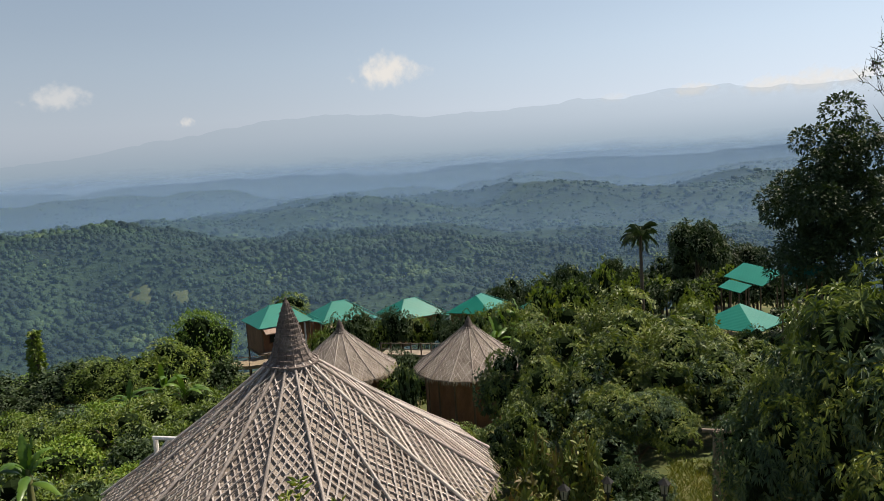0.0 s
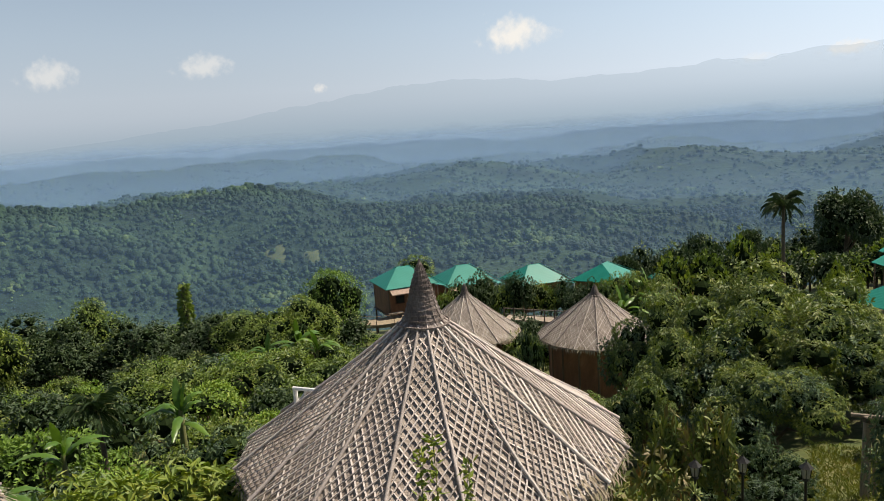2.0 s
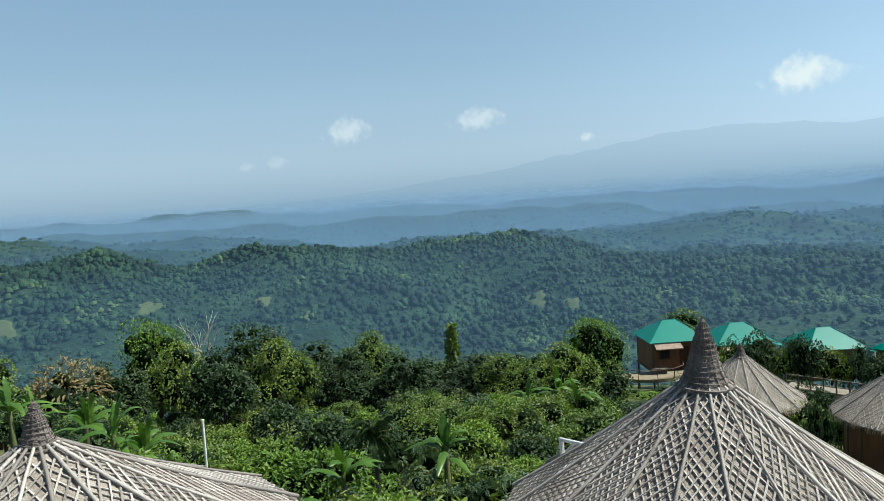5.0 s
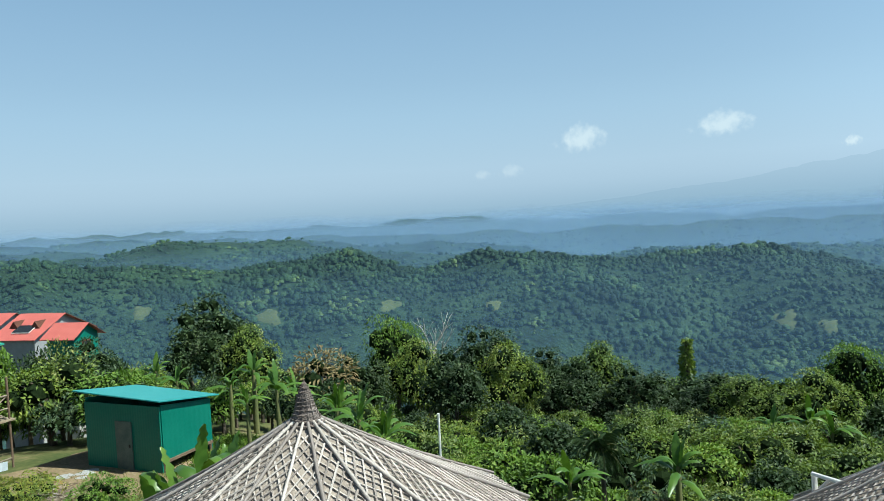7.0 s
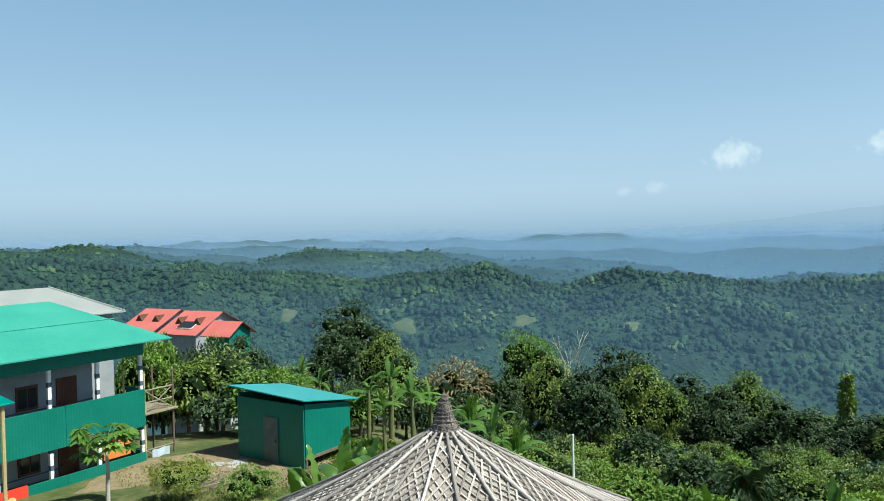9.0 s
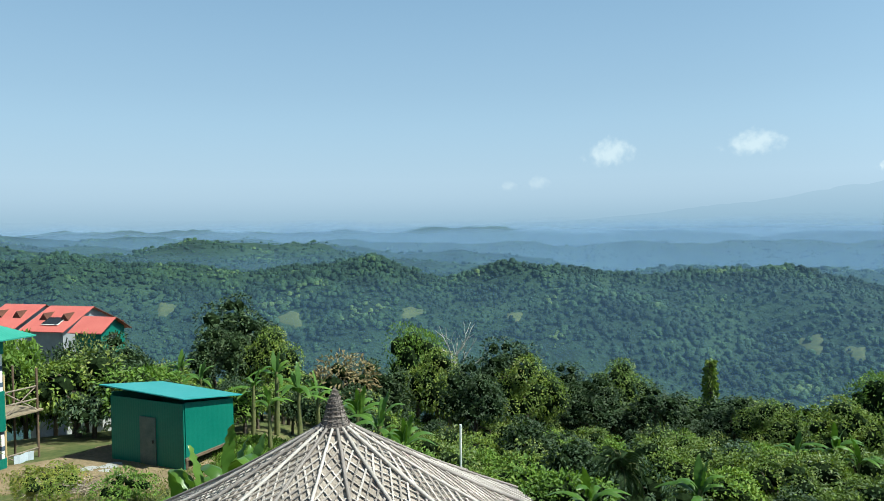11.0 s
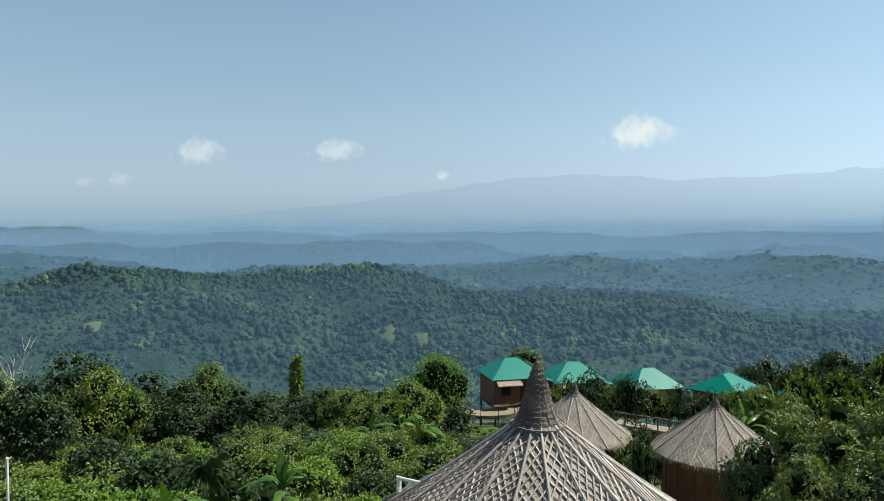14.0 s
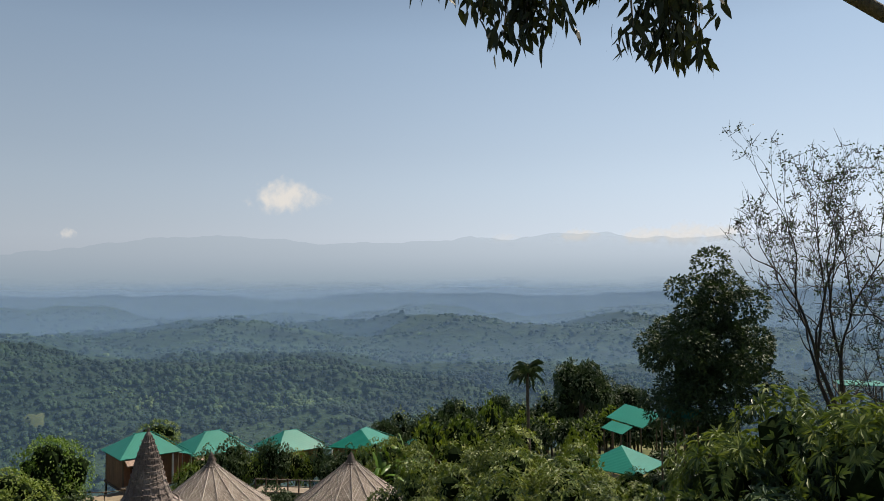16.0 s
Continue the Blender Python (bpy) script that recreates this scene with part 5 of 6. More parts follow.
for z, h in ((-0.5, 2.1), (1.9, 2.95)):
    lodge_box("rear_wall", LEN - 1.4, 0.12, h, (LEN / 2 + 0.65, -SIDE * 1.45, z + h / 2 - 0.9), M_PLASTER, label="grey plaster wall with dark trim")
    lodge_box("end_wall", 0.1, DEEP - 1.6, h, (1.25, -SIDE * (DEEP / 2 + 0.8), z + h / 2 - 0.9), M_PLASTER)
    for k in range(7):
        x = 0.06 + k * 1.85
        post = lodge_box("balcony_post", 0.13, 0.13, h, (x, -SIDE * 0.1, z + h / 2 - 0.8), M_WHITE)
        for b in range(3):
            lodge_box("painted_band", 0.14, 0.14, 0.18, (x, -SIDE * 0.1, z - 0.25 + b * 0.62), M_BLUEGREY, post, "blue-grey band", 0.002)
    for k in range(3):
        x = 2.4 + k * 3.7
        d = lodge_box("door", 0.8, 0.07, 1.75, (x, -SIDE * 1.36, z + 0.05), M_BROWNWOOD)
        lodge_box("handle", 0.04, 0.06, 0.14, (x + 0.3, -SIDE * 1.31, z + 0.0), M_BLACK, d)
        wi = lodge_box("window", 0.8, 0.07, 0.9, (x + 1.5, -SIDE * 1.36, z + 0.4), M_BROWNWOOD)
        for s in (-1, 1):
            lodge_box("pane", 0.3, 0.03, 0.7, (x + 1.5 + s * 0.18, -SIDE * 1.315, z + 0.4), M_DARKGLASS, wi, bevel=0.002)
    lodge_box("trim", LEN - 1.4, 0.03, 0.05, (LEN / 2 + 0.65, -SIDE * 1.375, z - 0.12), M_BLUEGREY, bevel=0.002)
roof = hip_roof(LEN + 0.2, DEEP, 1.55, LEN - 3.5, 4.06, 0.75)
ro = part("roof", roof, M_LODGEROOF, lodge, "faded green corrugated sheet roof")
lap_y = DEEP / 2 + 0.75
part("sheet_lap", box(LEN - 0.5, 0.05, 0.02, (0, SIDE * lap_y * 0.5, 4.06 + 0.775 + 0.02), (-SIDE * math.degrees(math.atan2(1.55, lap_y)), 0, 0), 0.002), M_LODGEROOF, ro)
ro.location = (LEN / 2, -SIDE * DEEP / 2, 0)
lodge_box("clothes_cloth", 1.15, 0.02, 0.95, (1.1, -SIDE * 0.2, 0.0), M_ORANGE, label="orange cloth screen")
p = lodge.matrix_world @ Vector((5.8, SIDE * 0.09, -0.95))
cloth = thing("hung_cloth", p, math.degrees(math.atan2(run.y, run.x)), "red printed cloth hung over a balcony to dry", "cloth")
bm = bmesh.new()
bmesh.ops.create_grid(bm, x_segments=16, y_segments=8, size=0.5, matrix=pose(0, 0, 0, 90, 0, 0) @ Matrix.Diagonal((2.2, 1.05, 1, 1)))
for q in bm.verts:
    q.co.y += 0.03 * math.sin(q.co.x * 9) * (0.6 - q.co.z)
bmesh.ops.solidify(bm, geom=bm.faces[:], thickness=0.01)
part("fabric", bm, M_RED, cloth)
for k in range(6):
    bm = bmesh.new()
    bmesh.ops.create_circle(bm, cap_ends=True, segments=10, radius=0.15 if k % 2 else 0.11, matrix=pose(-0.85 + k * 0.34, SIDE * 0.055, 0.12 if k % 2 else -0.2, 90, 0, 0))
    bmesh.ops.solidify(bm, geom=bm.faces[:], thickness=0.012)
    part("printed_flower", bm, M_PATTERN, cloth)
p = lodge.matrix_world @ Vector((8.0, SIDE * 0.09, -1.05))
towel = thing("hung_towel", p, math.degrees(math.atan2(run.y, run.x)), "pale teal towel hung on the balcony", "cloth")
bm = bmesh.new()
bmesh.ops.create_grid(bm, x_segments=10, y_segments=6, size=0.5, matrix=pose(0, 0, 0, 90, 0, 0) @ Matrix.Diagonal((1.6, 0.8, 1, 1)))
for q in bm.verts:
    q.co.y += 0.03 * math.sin(q.co.x * 8)
bmesh.ops.solidify(bm, geom=bm.faces[:], thickness=0.012)
part("fabric", bm, M_TEALCLOTH, towel)

# bamboo stair landing at the lodge's far end
stair = thing("bamboo_balcony", LR + Vector((0, 0, -2.4)), math.degrees(math.atan2(run.y, run.x)), "bamboo lean-to balcony with rails and drying clothes", "balcony")
for x in (-1.5, -0.15):
    for y in (-0.2, -1.6):
        part("post", rod((x, SIDE * y, -0.3), (x, SIDE * y, 5.0), 0.045), M_BAMBOO if x > -1 else M_POST, stair)
for z in (0.9, 3.35):
    part("floor", box(1.6, 1.7, 0.08, (-0.85, -SIDE * 0.9, z)), M_DECK, stair)
    for dz in (0.45, 0.95):
        part("rail", rod((-1.5, -SIDE * 0.2, z + dz), (-0.15, -SIDE * 0.2, z + dz), 0.03), M_WOODGREY, stair)
    part("brace", rod((-1.5, -SIDE * 0.2, z), (-0.15, -SIDE * 0.2, z + 0.95), 0.025), M_WOODGREY, stair)
    part("brace", rod((-1.5, -SIDE * 0.23, z + 0.95), (-0.15, -SIDE * 0.23, z), 0.025), M_WOODGREY, stair)
p = stair.matrix_world @ Vector((-0.8, SIDE * -0.12, 1.45))
cl = thing("hung_shirt", p, math.degrees(math.atan2(run.y, run.x)), "pale blue garment hung on a bamboo rail", "cloth")
bm = bmesh.new()
bmesh.ops.create_grid(bm, x_segments=8, y_segments=6, size=0.5, matrix=pose(0, 0, 0, 90, 0, 0) @ Matrix.Diagonal((0.75, 0.75, 1, 1)))
for q in bm.verts:
    q.co.y += 0.05 * math.sin(q.co.x * 12)
    q.co.x *= 1 - 0.5 * max(0, -q.co.z)
bmesh.ops.solidify(bm, geom=bm.faces[:], thickness=0.012)
part("fabric", bm, M_LINEN, cl)

# grey-white roof behind the lodge and a low roof before it
p = lodge.matrix_world @ Vector((3.0, -SIDE * 10.5, 0))
back = thing("house", (p.x, p.y, -2.5), math.degrees(math.atan2(run.y, run.x)), "house with a pale grey sheet roof behind the lodge", "house")
part("wall", box(13, 6, 7.0, (0, 0, 3.5)), M_PLASTER, back)
part("roof", hip_roof(13.2, 6, 1.25, 10, 7.0, 0.4), M_GREYROOF, back)
for s in (-1, 1):
    part("hip_cap", rod((s * 5.0, 0, 8.27), (s * 6.95, 3.38, 7.03), 0.05), M_GREYROOF, back)
p = lodge.matrix_world @ Vector((8.9, SIDE * 2.6, 0))
low = thing("lean_to", (p.x, p.y, -2.0), math.degrees(math.atan2(run.y, run.x)), "small lean-to with a green sheet roof", "lean-to")
part("roof", box(4.0, 2.6, 0.05, (0, 0, 5.5), (-8 * SIDE, 0, 0), 0.008), M_GREENROOF, low)
for x in (-1.9, 1.9):
    for y in (-1.4, 1.4):
        part("post", rod((x * 0.9, y * 0.8, -0.5), (x * 0.9, y * 0.8, 5.5 - SIDE * y * 0.11), 0.06), M_BAMBOO, low)

# ---- red-roofed houses ----
def gable_roof(w, d, h, z, over, thick=0.06):
    """Ridge along y."""
    x, y = w / 2 + over, d / 2 + over
    k = h / (w / 2)
    top = [(-x, -y, z - over * k), (0, -y, z + h), (x, -y, z - over * k), (-x, y, z - over * k), (0, y, z + h), (x, y, z - over * k)]
    bm = bmesh.new()
    vs = [bm.verts.new(p) for p in top + [(a, b, c - thick) for a, b, c in top]]
    for f in ((0, 1, 4, 3), (1, 2, 5, 4)):
        bm.faces.new([vs[i] for i in f])
        bm.faces.new([vs[i + 6] for i in reversed(f)])
    for a, b in ((0, 1), (1, 2), (2, 5), (5, 4), (4, 3), (3, 0)):
        bm.faces.new([vs[b], vs[a], vs[a + 6], vs[b + 6]])
    return bm


def gable_wall(w, h0, h, thick, y):
    bm = bmesh.new()
    out = [(-w / 2, 0), (w / 2, 0), (w / 2, h0), (0, h0 + h), (-w / 2, h0)]
    a = [bm.verts.new((x, y - thick / 2, z)) for x, z in out]
    b = [bm.verts.new((x, y + thick / 2, z)) for x, z in out]
    bm.faces.new(a)
    bm.faces.new(b[::-1])
    for i in range(5):
        bm.faces.new([a[(i + 1) % 5], a[i], b[i], b[(i + 1) % 5]])
    return bm


def red_house(az, d, ridge_el, w, deep, turn, wallmat, label, dormers=True, h0=3.2, h=1.5):
    p = polar(az, d)
    z = rise(ridge_el, d) - h0 - h
    t = thing("house", (p.x, p.y, z), turn, label, "house", "red-roofed houses")
    part("roof", gable_roof(w, deep, h, h0, 0.4), M_REDROOF, t, "salmon-red corrugated sheet roof")
    for s in (-1, 1):
        part("gable_wall", gable_wall(w, h0, h * 0.97, 0.1, s * deep / 2), wallmat, t)
        part("wall", box(0.1, deep - 0.12, h0, (s * (w / 2 - 0.05), 0, h0 / 2)), wallmat, t)
    part("bargeboard", rod((0, -deep / 2 - 0.42, h0 + h - 0.05), (w / 2 + 0.4, -deep / 2 - 0.42, h0 - 0.4 * h / (w / 2) - 0.05), 0.05), M_BROWNWOOD, t)
    part("foundation", box(w * 0.96, deep * 0.96, 6.0, (0, 0, -3.0)), M_CONCRETE, t)
    win = part("window", box(0.9, 0.08, 1.0, (0, -deep / 2 - 0.06, 1.6)), M_BROWNWOOD, t)
    part("pane", box(0.7, 0.04, 0.8, (0, -deep / 2 - 0.1, 1.6), bevel=0.004), M_DARKGLASS, win)
    if dormers:
        for y in (-deep * 0.28, deep * 0.28):
            bm = bmesh.new()
            vs = [bm.verts.new(q) for q in ((-w * 0.33, y - 0.45, h0 + h * 0.34), (-w * 0.33, y + 0.45, h0 + h * 0.34), (-w * 0.33, y, h0 + h * 0.34 + 0.6), (-w * 0.1, y, h0 + h * 0.34 + 0.6))]
            for f in ((0, 2, 1), (1, 2, 3), (0, 3, 2), (0, 1, 3)):
                bm.faces.new([vs[i] for i in f])
            bmesh.ops.recalc_face_normals(bm, faces=bm.faces[:])
            part("dormer", bm, M_BROWNWOOD, t, "small dark triangular dormer")
    return t


red_house(-80.2, 76, -5.05, 6.3, 3.7, 124.8, M_PLASTER, "grey house with a salmon-red sheet roof and dormers")
second = red_house(-77.4, 70, -5.36, 6.34, 3.69, 124.8, M_PLASTER, "grey house with a red sheet roof and solar panel")
slope = math.degrees(math.atan2(1.5, 3.17))
panel = part("solar_panel", box(1.0, 1.6, 0.05, (-2.3, -0.2, 3.2 + 1.5 * (1 - 2.3 / 3.17) + 0.12), (0, -slope, 0), 0.006), M_DARKGLASS, second, "dark solar panel with a pale frame")
part("panel_frame", box(1.1, 1.7, 0.03, (-2.3, -0.2, 3.2 + 1.5 * (1 - 2.3 / 3.17) + 0.085), (0, -slope, 0), 0.006), M_WHITE, panel)
red_house(-75.7, 62, -6.2, 2.6, 2.2, 124.8, M_GREENWALL, "small green annex with a red sheet roof", dormers=False, h0=2.6, h=0.8)

# ---- poles, frames, lanterns ----
p = polar(-49.8, 19)
pole = thing("white_pole", (p.x, p.y, ground_at(p)), 0, "slim white standpipe pole among shrubs", "pole")
part("shaft", rod((0, 0, -0.3), (0, 0, rise(-15.5, 19) - ground_at(p)), 0.03), M_WHITE, pole)
part("cap", rod((0, 0, rise(-15.5, 19) - ground_at(p)), (0, 0, rise(-15.5, 19) - ground_at(p) + 0.03), 0.034), M_WHITE, pole)

p = polar(-22.4, 11.9)
gutter = thing("white_pipe_frame", (p.x, p.y, ground_at(p)), -20, "white pipe bracket sticking out beside the hut roof", "pipe")
zt = rise(-19.2, 11.9) - ground_at(p)
part("upright", rod((0, 0, -0.2), (0, 0, zt), 0.04), M_WHITE, gutter)
part("arm", rod((-0.03, 0, zt - 0.02), (0.55, -0.1, zt + 0.05), 0.035), M_WHITE, gutter)
part("brace", rod((0.02, 0, zt - 0.3), (0.3, -0.05, zt), 0.025), M_WHITE, gutter)

p = polar(21.25, 17)
frm = thing("timber_gate_frame", (p.x, p.y, ground_at(p)), -22, "rough timber post with a crossbar in the garden", "gate frame")
zt = rise(-21.3, 17) - ground_at(p)
part("post", rod((-0.02, 0, -0.4), (0.0, 0, zt), 0.1, 0.085, 9), M_WOODGREY, frm)
part("post", rod((0.2, 0.15, -0.4), (0.1, 0.1, zt - 0.05), 0.05, 0.04, 8), M_WOODGREY, frm)
part("crossbar", rod((-0.32, 0, zt - 0.02), (1.75, 0.1, zt + 0.02), 0.05, 0.04), M_WOODGREY, frm)
part("binding", rod((-0.02, 0, zt - 0.12), (0.0, 0, zt - 0.02), 0.11, 0.11, 9), M_BARK, frm)


def lantern(az, d, el):
    """A small garden lantern: post, glazed head with corner bars, hipped cap."""
    p = polar(az, d)
    g = ground_at(p)
    zt = rise(el, d) - g
    t = thing("garden_lantern", (p.x, p.y, g), 15, "black iron garden lantern on a thin post", "lantern", "garden lanterns")
    part("post", rod((0, 0, -0.2), (0, 0, zt - 0.34), 0.028), M_BLACK, t)
    part("collar", rod((0, 0, zt - 0.36), (0, 0, zt - 0.31), 0.07, 0.05), M_BLACK, t)
    part("glass", rod((0, 0, zt - 0.31), (0, 0, zt - 0.1), 0.07, 0.105, 6), M_GLASS, t)
    for k in range(6):
        a = math.pi / 3 * k
        part("corner_bar", rod((0.075 * math.cos(a), 0.075 * math.sin(a), zt - 0.31), (0.11 * math.cos(a), 0.11 * math.sin(a), zt - 0.1), 0.008, n=4), M_BLACK, t)
    part("cap", rod((0, 0, zt - 0.1), (0, 0, zt), 0.14, 0.03, 6), M_BLACK, t)
    part("finial", rod((0, 0, zt), (0, 0, zt + 0.06), 0.015, 0.005, 5), M_BLACK, t)


for az, d, el in ((9.5, 14.2, -25.6), (13.0, 14.6, -25.0), (17.4, 14.6, -24.9)):
    lantern(az, d, el)

# ---- bananas and palms ----
def blade_np(length, width, lift, bend, seed):
    """A banana leaf: arching midrib, two halves drooping, torn into strips at the edge."""
    g = np.random.default_rng(seed)
    n = 15
    s = np.linspace(0, 1, n)
    x = length * s * math.cos(lift) + length * 0.25 * bend * s * s
    z = length * (s * math.sin(lift) - bend * s * s)
    w = width * np.sin(np.pi * np.clip(s * 0.9 + 0.06, 0, 1)) ** 0.7
    w[:2] = 0.02
    mid = np.stack([x, np.zeros(n), z], -1)
    sides = []
    for sd in (1, -1):
        q = w * g.uniform(0.86, 1.06, n)
        sides.append(mid + np.stack([g.uniform(-0.05, 0.05, n), sd * q * 0.9, -q * g.uniform(0.35, 0.6, n)], -1))
    v = np.concatenate([mid, *sides])
    f = []
    for i in range(n - 1):
        f += [(i, i + 1, n + i + 1, n + i), (i + 1, i, 2 * n + i, 2 * n + i + 1)]
    return v, np.array(f)


BLADES = [mesh_np("leaf", *blade_np(2.2, 0.18, radians(l), b, 60 + k), M_BANANA, smooth=True) for k, (l, b) in enumerate(((74, 0.62), (60, 0.75), (45, 0.72), (83, 0.3), (68, 0.85)))]


def banana(seed, label="banana plant with long arching green leaves"):
    g = random.Random(seed)
    t = thing("banana_plant", (0, 0, 0), 0, label, "banana plant", "banana plants")
    v, f = tube([(0, 0, -0.3), (0.02, 0, 1.2), (0.05, 0.02, 2.6)], [0.13, 0.11, 0.06], 7)
    part("pseudostem", mesh_np("pseudostem", v, f, M_STEM, smooth=True), M_STEM, t)
    for k in range(9):
        ob = part("leaf", BLADES[k % 5], M_BANANA, t)
        sc = g.uniform(0.6, 0.9)
        ob.matrix_basis = pose(0.04, 0.02, 2.35 + g.uniform(-0.2, 0.2), g.uniform(-15, 15), 0, k * 137.5 + g.uniform(-20, 20)) @ Matrix.Diagonal((sc, sc, sc, 1))
    return t


BAN = [banana(1), banana(2)]


def bananas(spots):
    g = random.Random(4)
    for az, d, top in spots:
        z = ground_at(polar(az, d))
        plant(g.choice(BAN), az, d, max(0.5, (rise(top, d) - z) / 3.85), g.uniform(0, 360))


bananas(((-63.7, 33, -8.6), (-62.0, 31, -10.0), (-65.5, 32, -9.8), (-60.5, 34, -10.8), (-64.3, 30, -11.5), (-70.6, 40, -8.2), (-69.2, 38, -9.5), (-57.5, 30, -11.0), (-56.0, 28, -12.3), (-54.0, 27, -13.2),
         (-39.6, 21, -17.6), (-31.4, 22, -16.0), (-44, 18, -19.5), (-42.5, 16, -21.8), (-47.0, 17, -20.2), (-40, 15.5, -22.5),
         (-66.8, 13.5, -14.6), (-68.6, 12.6, -13.0), (-70.0, 12.4, -15.0), (-71.5, 12.2, -16.0), (5.0, 44, -11.3), (6.2, 45, -11.2), (4.2, 43, -12.0), (-22, 38, -13.4), (-24.5, 36, -14.0), (-20.5, 36, -14.2)))


def palm_tree(seed, label):
    g = random.Random(seed)
    t = thing("palm_tree", (0, 0, 0), 0, label, "palm tree")
    v, f = tube([(0, 0, -0.5), (0.05, 0, 2), (0.02, 0.04, 4), (0, 0, 6)], [0.14, 0.11, 0.10, 0.09], 8)
    part("trunk", mesh_np("trunk", v, f, M_BARK, smooth=True), M_BARK, t)
    gg = np.random.default_rng(seed)
    for k in range(20):
        lift, bend = radians(g.uniform(-20, 86)), radians(g.uniform(45, 85))
        s = np.linspace(0, 1, 20)
        th = lift - bend * s ** 1.3
        p = np.stack([np.cumsum(np.cos(th)), 0 * s, np.cumsum(np.sin(th))], -1) * 1.1 / 20
        tv, tf = tube(p[::5], np.linspace(0.03, 0.008, len(p[::5])), 4)
        way = np.concatenate([np.stack([np.cos(th) * 0.8, np.full(20, 0.9 * sd), np.sin(th) * 0.8 - 0.35], -1) for sd in (-1, 1)])
        lv, lf = leaves_np(np.concatenate([p, p]), way, 0.42, 0.026, gg, 0.1, 0.35)
        me = mesh_np("foliage", lv, lf, M_DARK)
        fr = part("frond", mesh_np("frond", tv, tf, M_STEM), M_STEM, t)
        fr.matrix_basis = pose(0, 0, 5.95, 0, 0, k * 137.5)
        part("foliage", me, M_DARK, fr)
    return t


palm = palm_tree(3, "slender palm with a feathery crown")
z = ground_at(polar(15.45, 60))
plant(palm, 15.45, 60, (rise(-7.0, 60) - z) / 5.95)
small = palm_tree(5, "small palm among the hillside shrubs")
plant(small, -37.0, 22.5, 0.75, z=rise(-16.6, 22.5) - 5.2)

# vine-covered dead trunk
p = polar(-30.1, 60)
zt = rise(-10.2, 60) - ground_at(p)
vine = thing("vine_covered_trunk", (p.x, p.y, ground_at(p)), 0, "dead trunk wrapped in green climbing vines", "tree")
part("trunk", rod((0, 0, -0.5), (0, 0, zt - 0.1), 0.3, 0.2), M_BARK, vine)
g = np.random.default_rng(8)
zz = g.uniform(zt * 0.1, zt, 1500)
aa = g.uniform(0, 6.28, 1500)
rad = 0.2 + 0.07 * np.sin(zz * 1.7) + 0.25 * (1 - zz / zt) + g.uniform(-0.1, 0.16, 1500)
base = np.stack([np.cos(aa) * rad, np.sin(aa) * rad, zz], -1)
v, f = leaves_np(base, np.stack([np.cos(aa), np.sin(aa), g.uniform(-1.2, 0.3, 1500)], -1), 0.26, 0.1, g)
part("foliage", mesh_np("foliage", v, f, M_LEAF), M_LEAF, vine)


# ---- bare and large trees ----
def branching(seed, h, r, depth, spread, upward):
    """A branching skeleton: tubes, and the ends of the twigs."""
    g = np.random.default_rng(seed)
    pieces, ends = [], []

    def grow(p, d, length, rad, level):
        n = 5
        pts = [p]
        for k in range(n - 1):
            d = d + g.normal(size=3) * 0.13 + np.array([0, 0, upward])
            d /= np.linalg.norm(d)
            p = p + d * length / (n - 1)
            pts.append(p)
        pieces.append(tube(pts, np.linspace(rad, rad * 0.62, n), 6 if level < 2 else 4))
        if level >= depth:
            ends.append((p, d))
            return
        for k in range(2 if level else 3):
            a = g.normal(size=3)
            a -= d * (a @ d)
            a /= np.linalg.norm(a)
            grow(p, d + a * spread * g.uniform(0.7, 1.3), length * g.uniform(0.62, 0.86), rad * 0.6, level + 1)
        if level > 0 and g.uniform() < 0.75:
            a = g.normal(size=3)
            grow(np.asarray(pts[2]), d * 0.5 + a / np.linalg.norm(a) * 0.8, length * 0.55, rad * 0.4, min(depth, level + 2))

    grow(np.array([0, 0, -0.5]), np.array([0, 0, 1.0]), h, r, 0)
    return joined(pieces), ends


(v, f), ends = branching(12, 4.6, 0.26, 7, 0.42, 0.07)
g = np.random.default_rng(31)
tw = [(v, f)]
for q, w in ends:
    for k in range(3):
        e = q + (w * 0.5 + g.normal(size=3) * 0.5) * g.uniform(0.3, 0.6)
        tw.append(tube([q, (q + e) / 2 + g.normal(size=3) * 0.04, e], [0.018, 0.012, 0.006], 4))
v, f = joined(tw)
bt = thing("bare_tree", (0, 0, 0), 0, "tall nearly leafless tree with fine bare twigs", "tree")
part("trunk", mesh_np("trunk", v, f, M_DARKBARK, smooth=True), M_DARKBARK, bt)
g = np.random.default_rng(3)
tops = np.array([q[0] for q in ends])
tops = tops[g.uniform(0, 1, len(tops)) < np.interp(tops[:, 2], (tops[:, 2].min(), tops[:, 2].max()), (0.25, 1.0))]
e = np.repeat(tops, 9, 0)
lv, lf = leaves_np(e + g.normal(size=e.shape) * np.array([0.24, 0.24, 0.12]), g.normal(size=e.shape) * np.array([1, 1, 0.4]) + np.array([0, 0, -0.3]), 0.17, 0.035, g)
part("foliage", mesh_np("foliage", lv, lf, M_DARK), M_DARK, bt, kind="stuff")
TOPZ = float(v[:, 2].max())
for a, d, el, turn in ((38.6, 38, 11.5, 30), (42.6, 39, 11.0, 140)):
    one = plant(bt, a, d, (rise(el, d) - ground_at(polar(a, d))) / TOPZ, turn)
    one.matrix_basis = one.matrix_basis @ Matrix.Diagonal((0.72, 0.72, 1, 1))

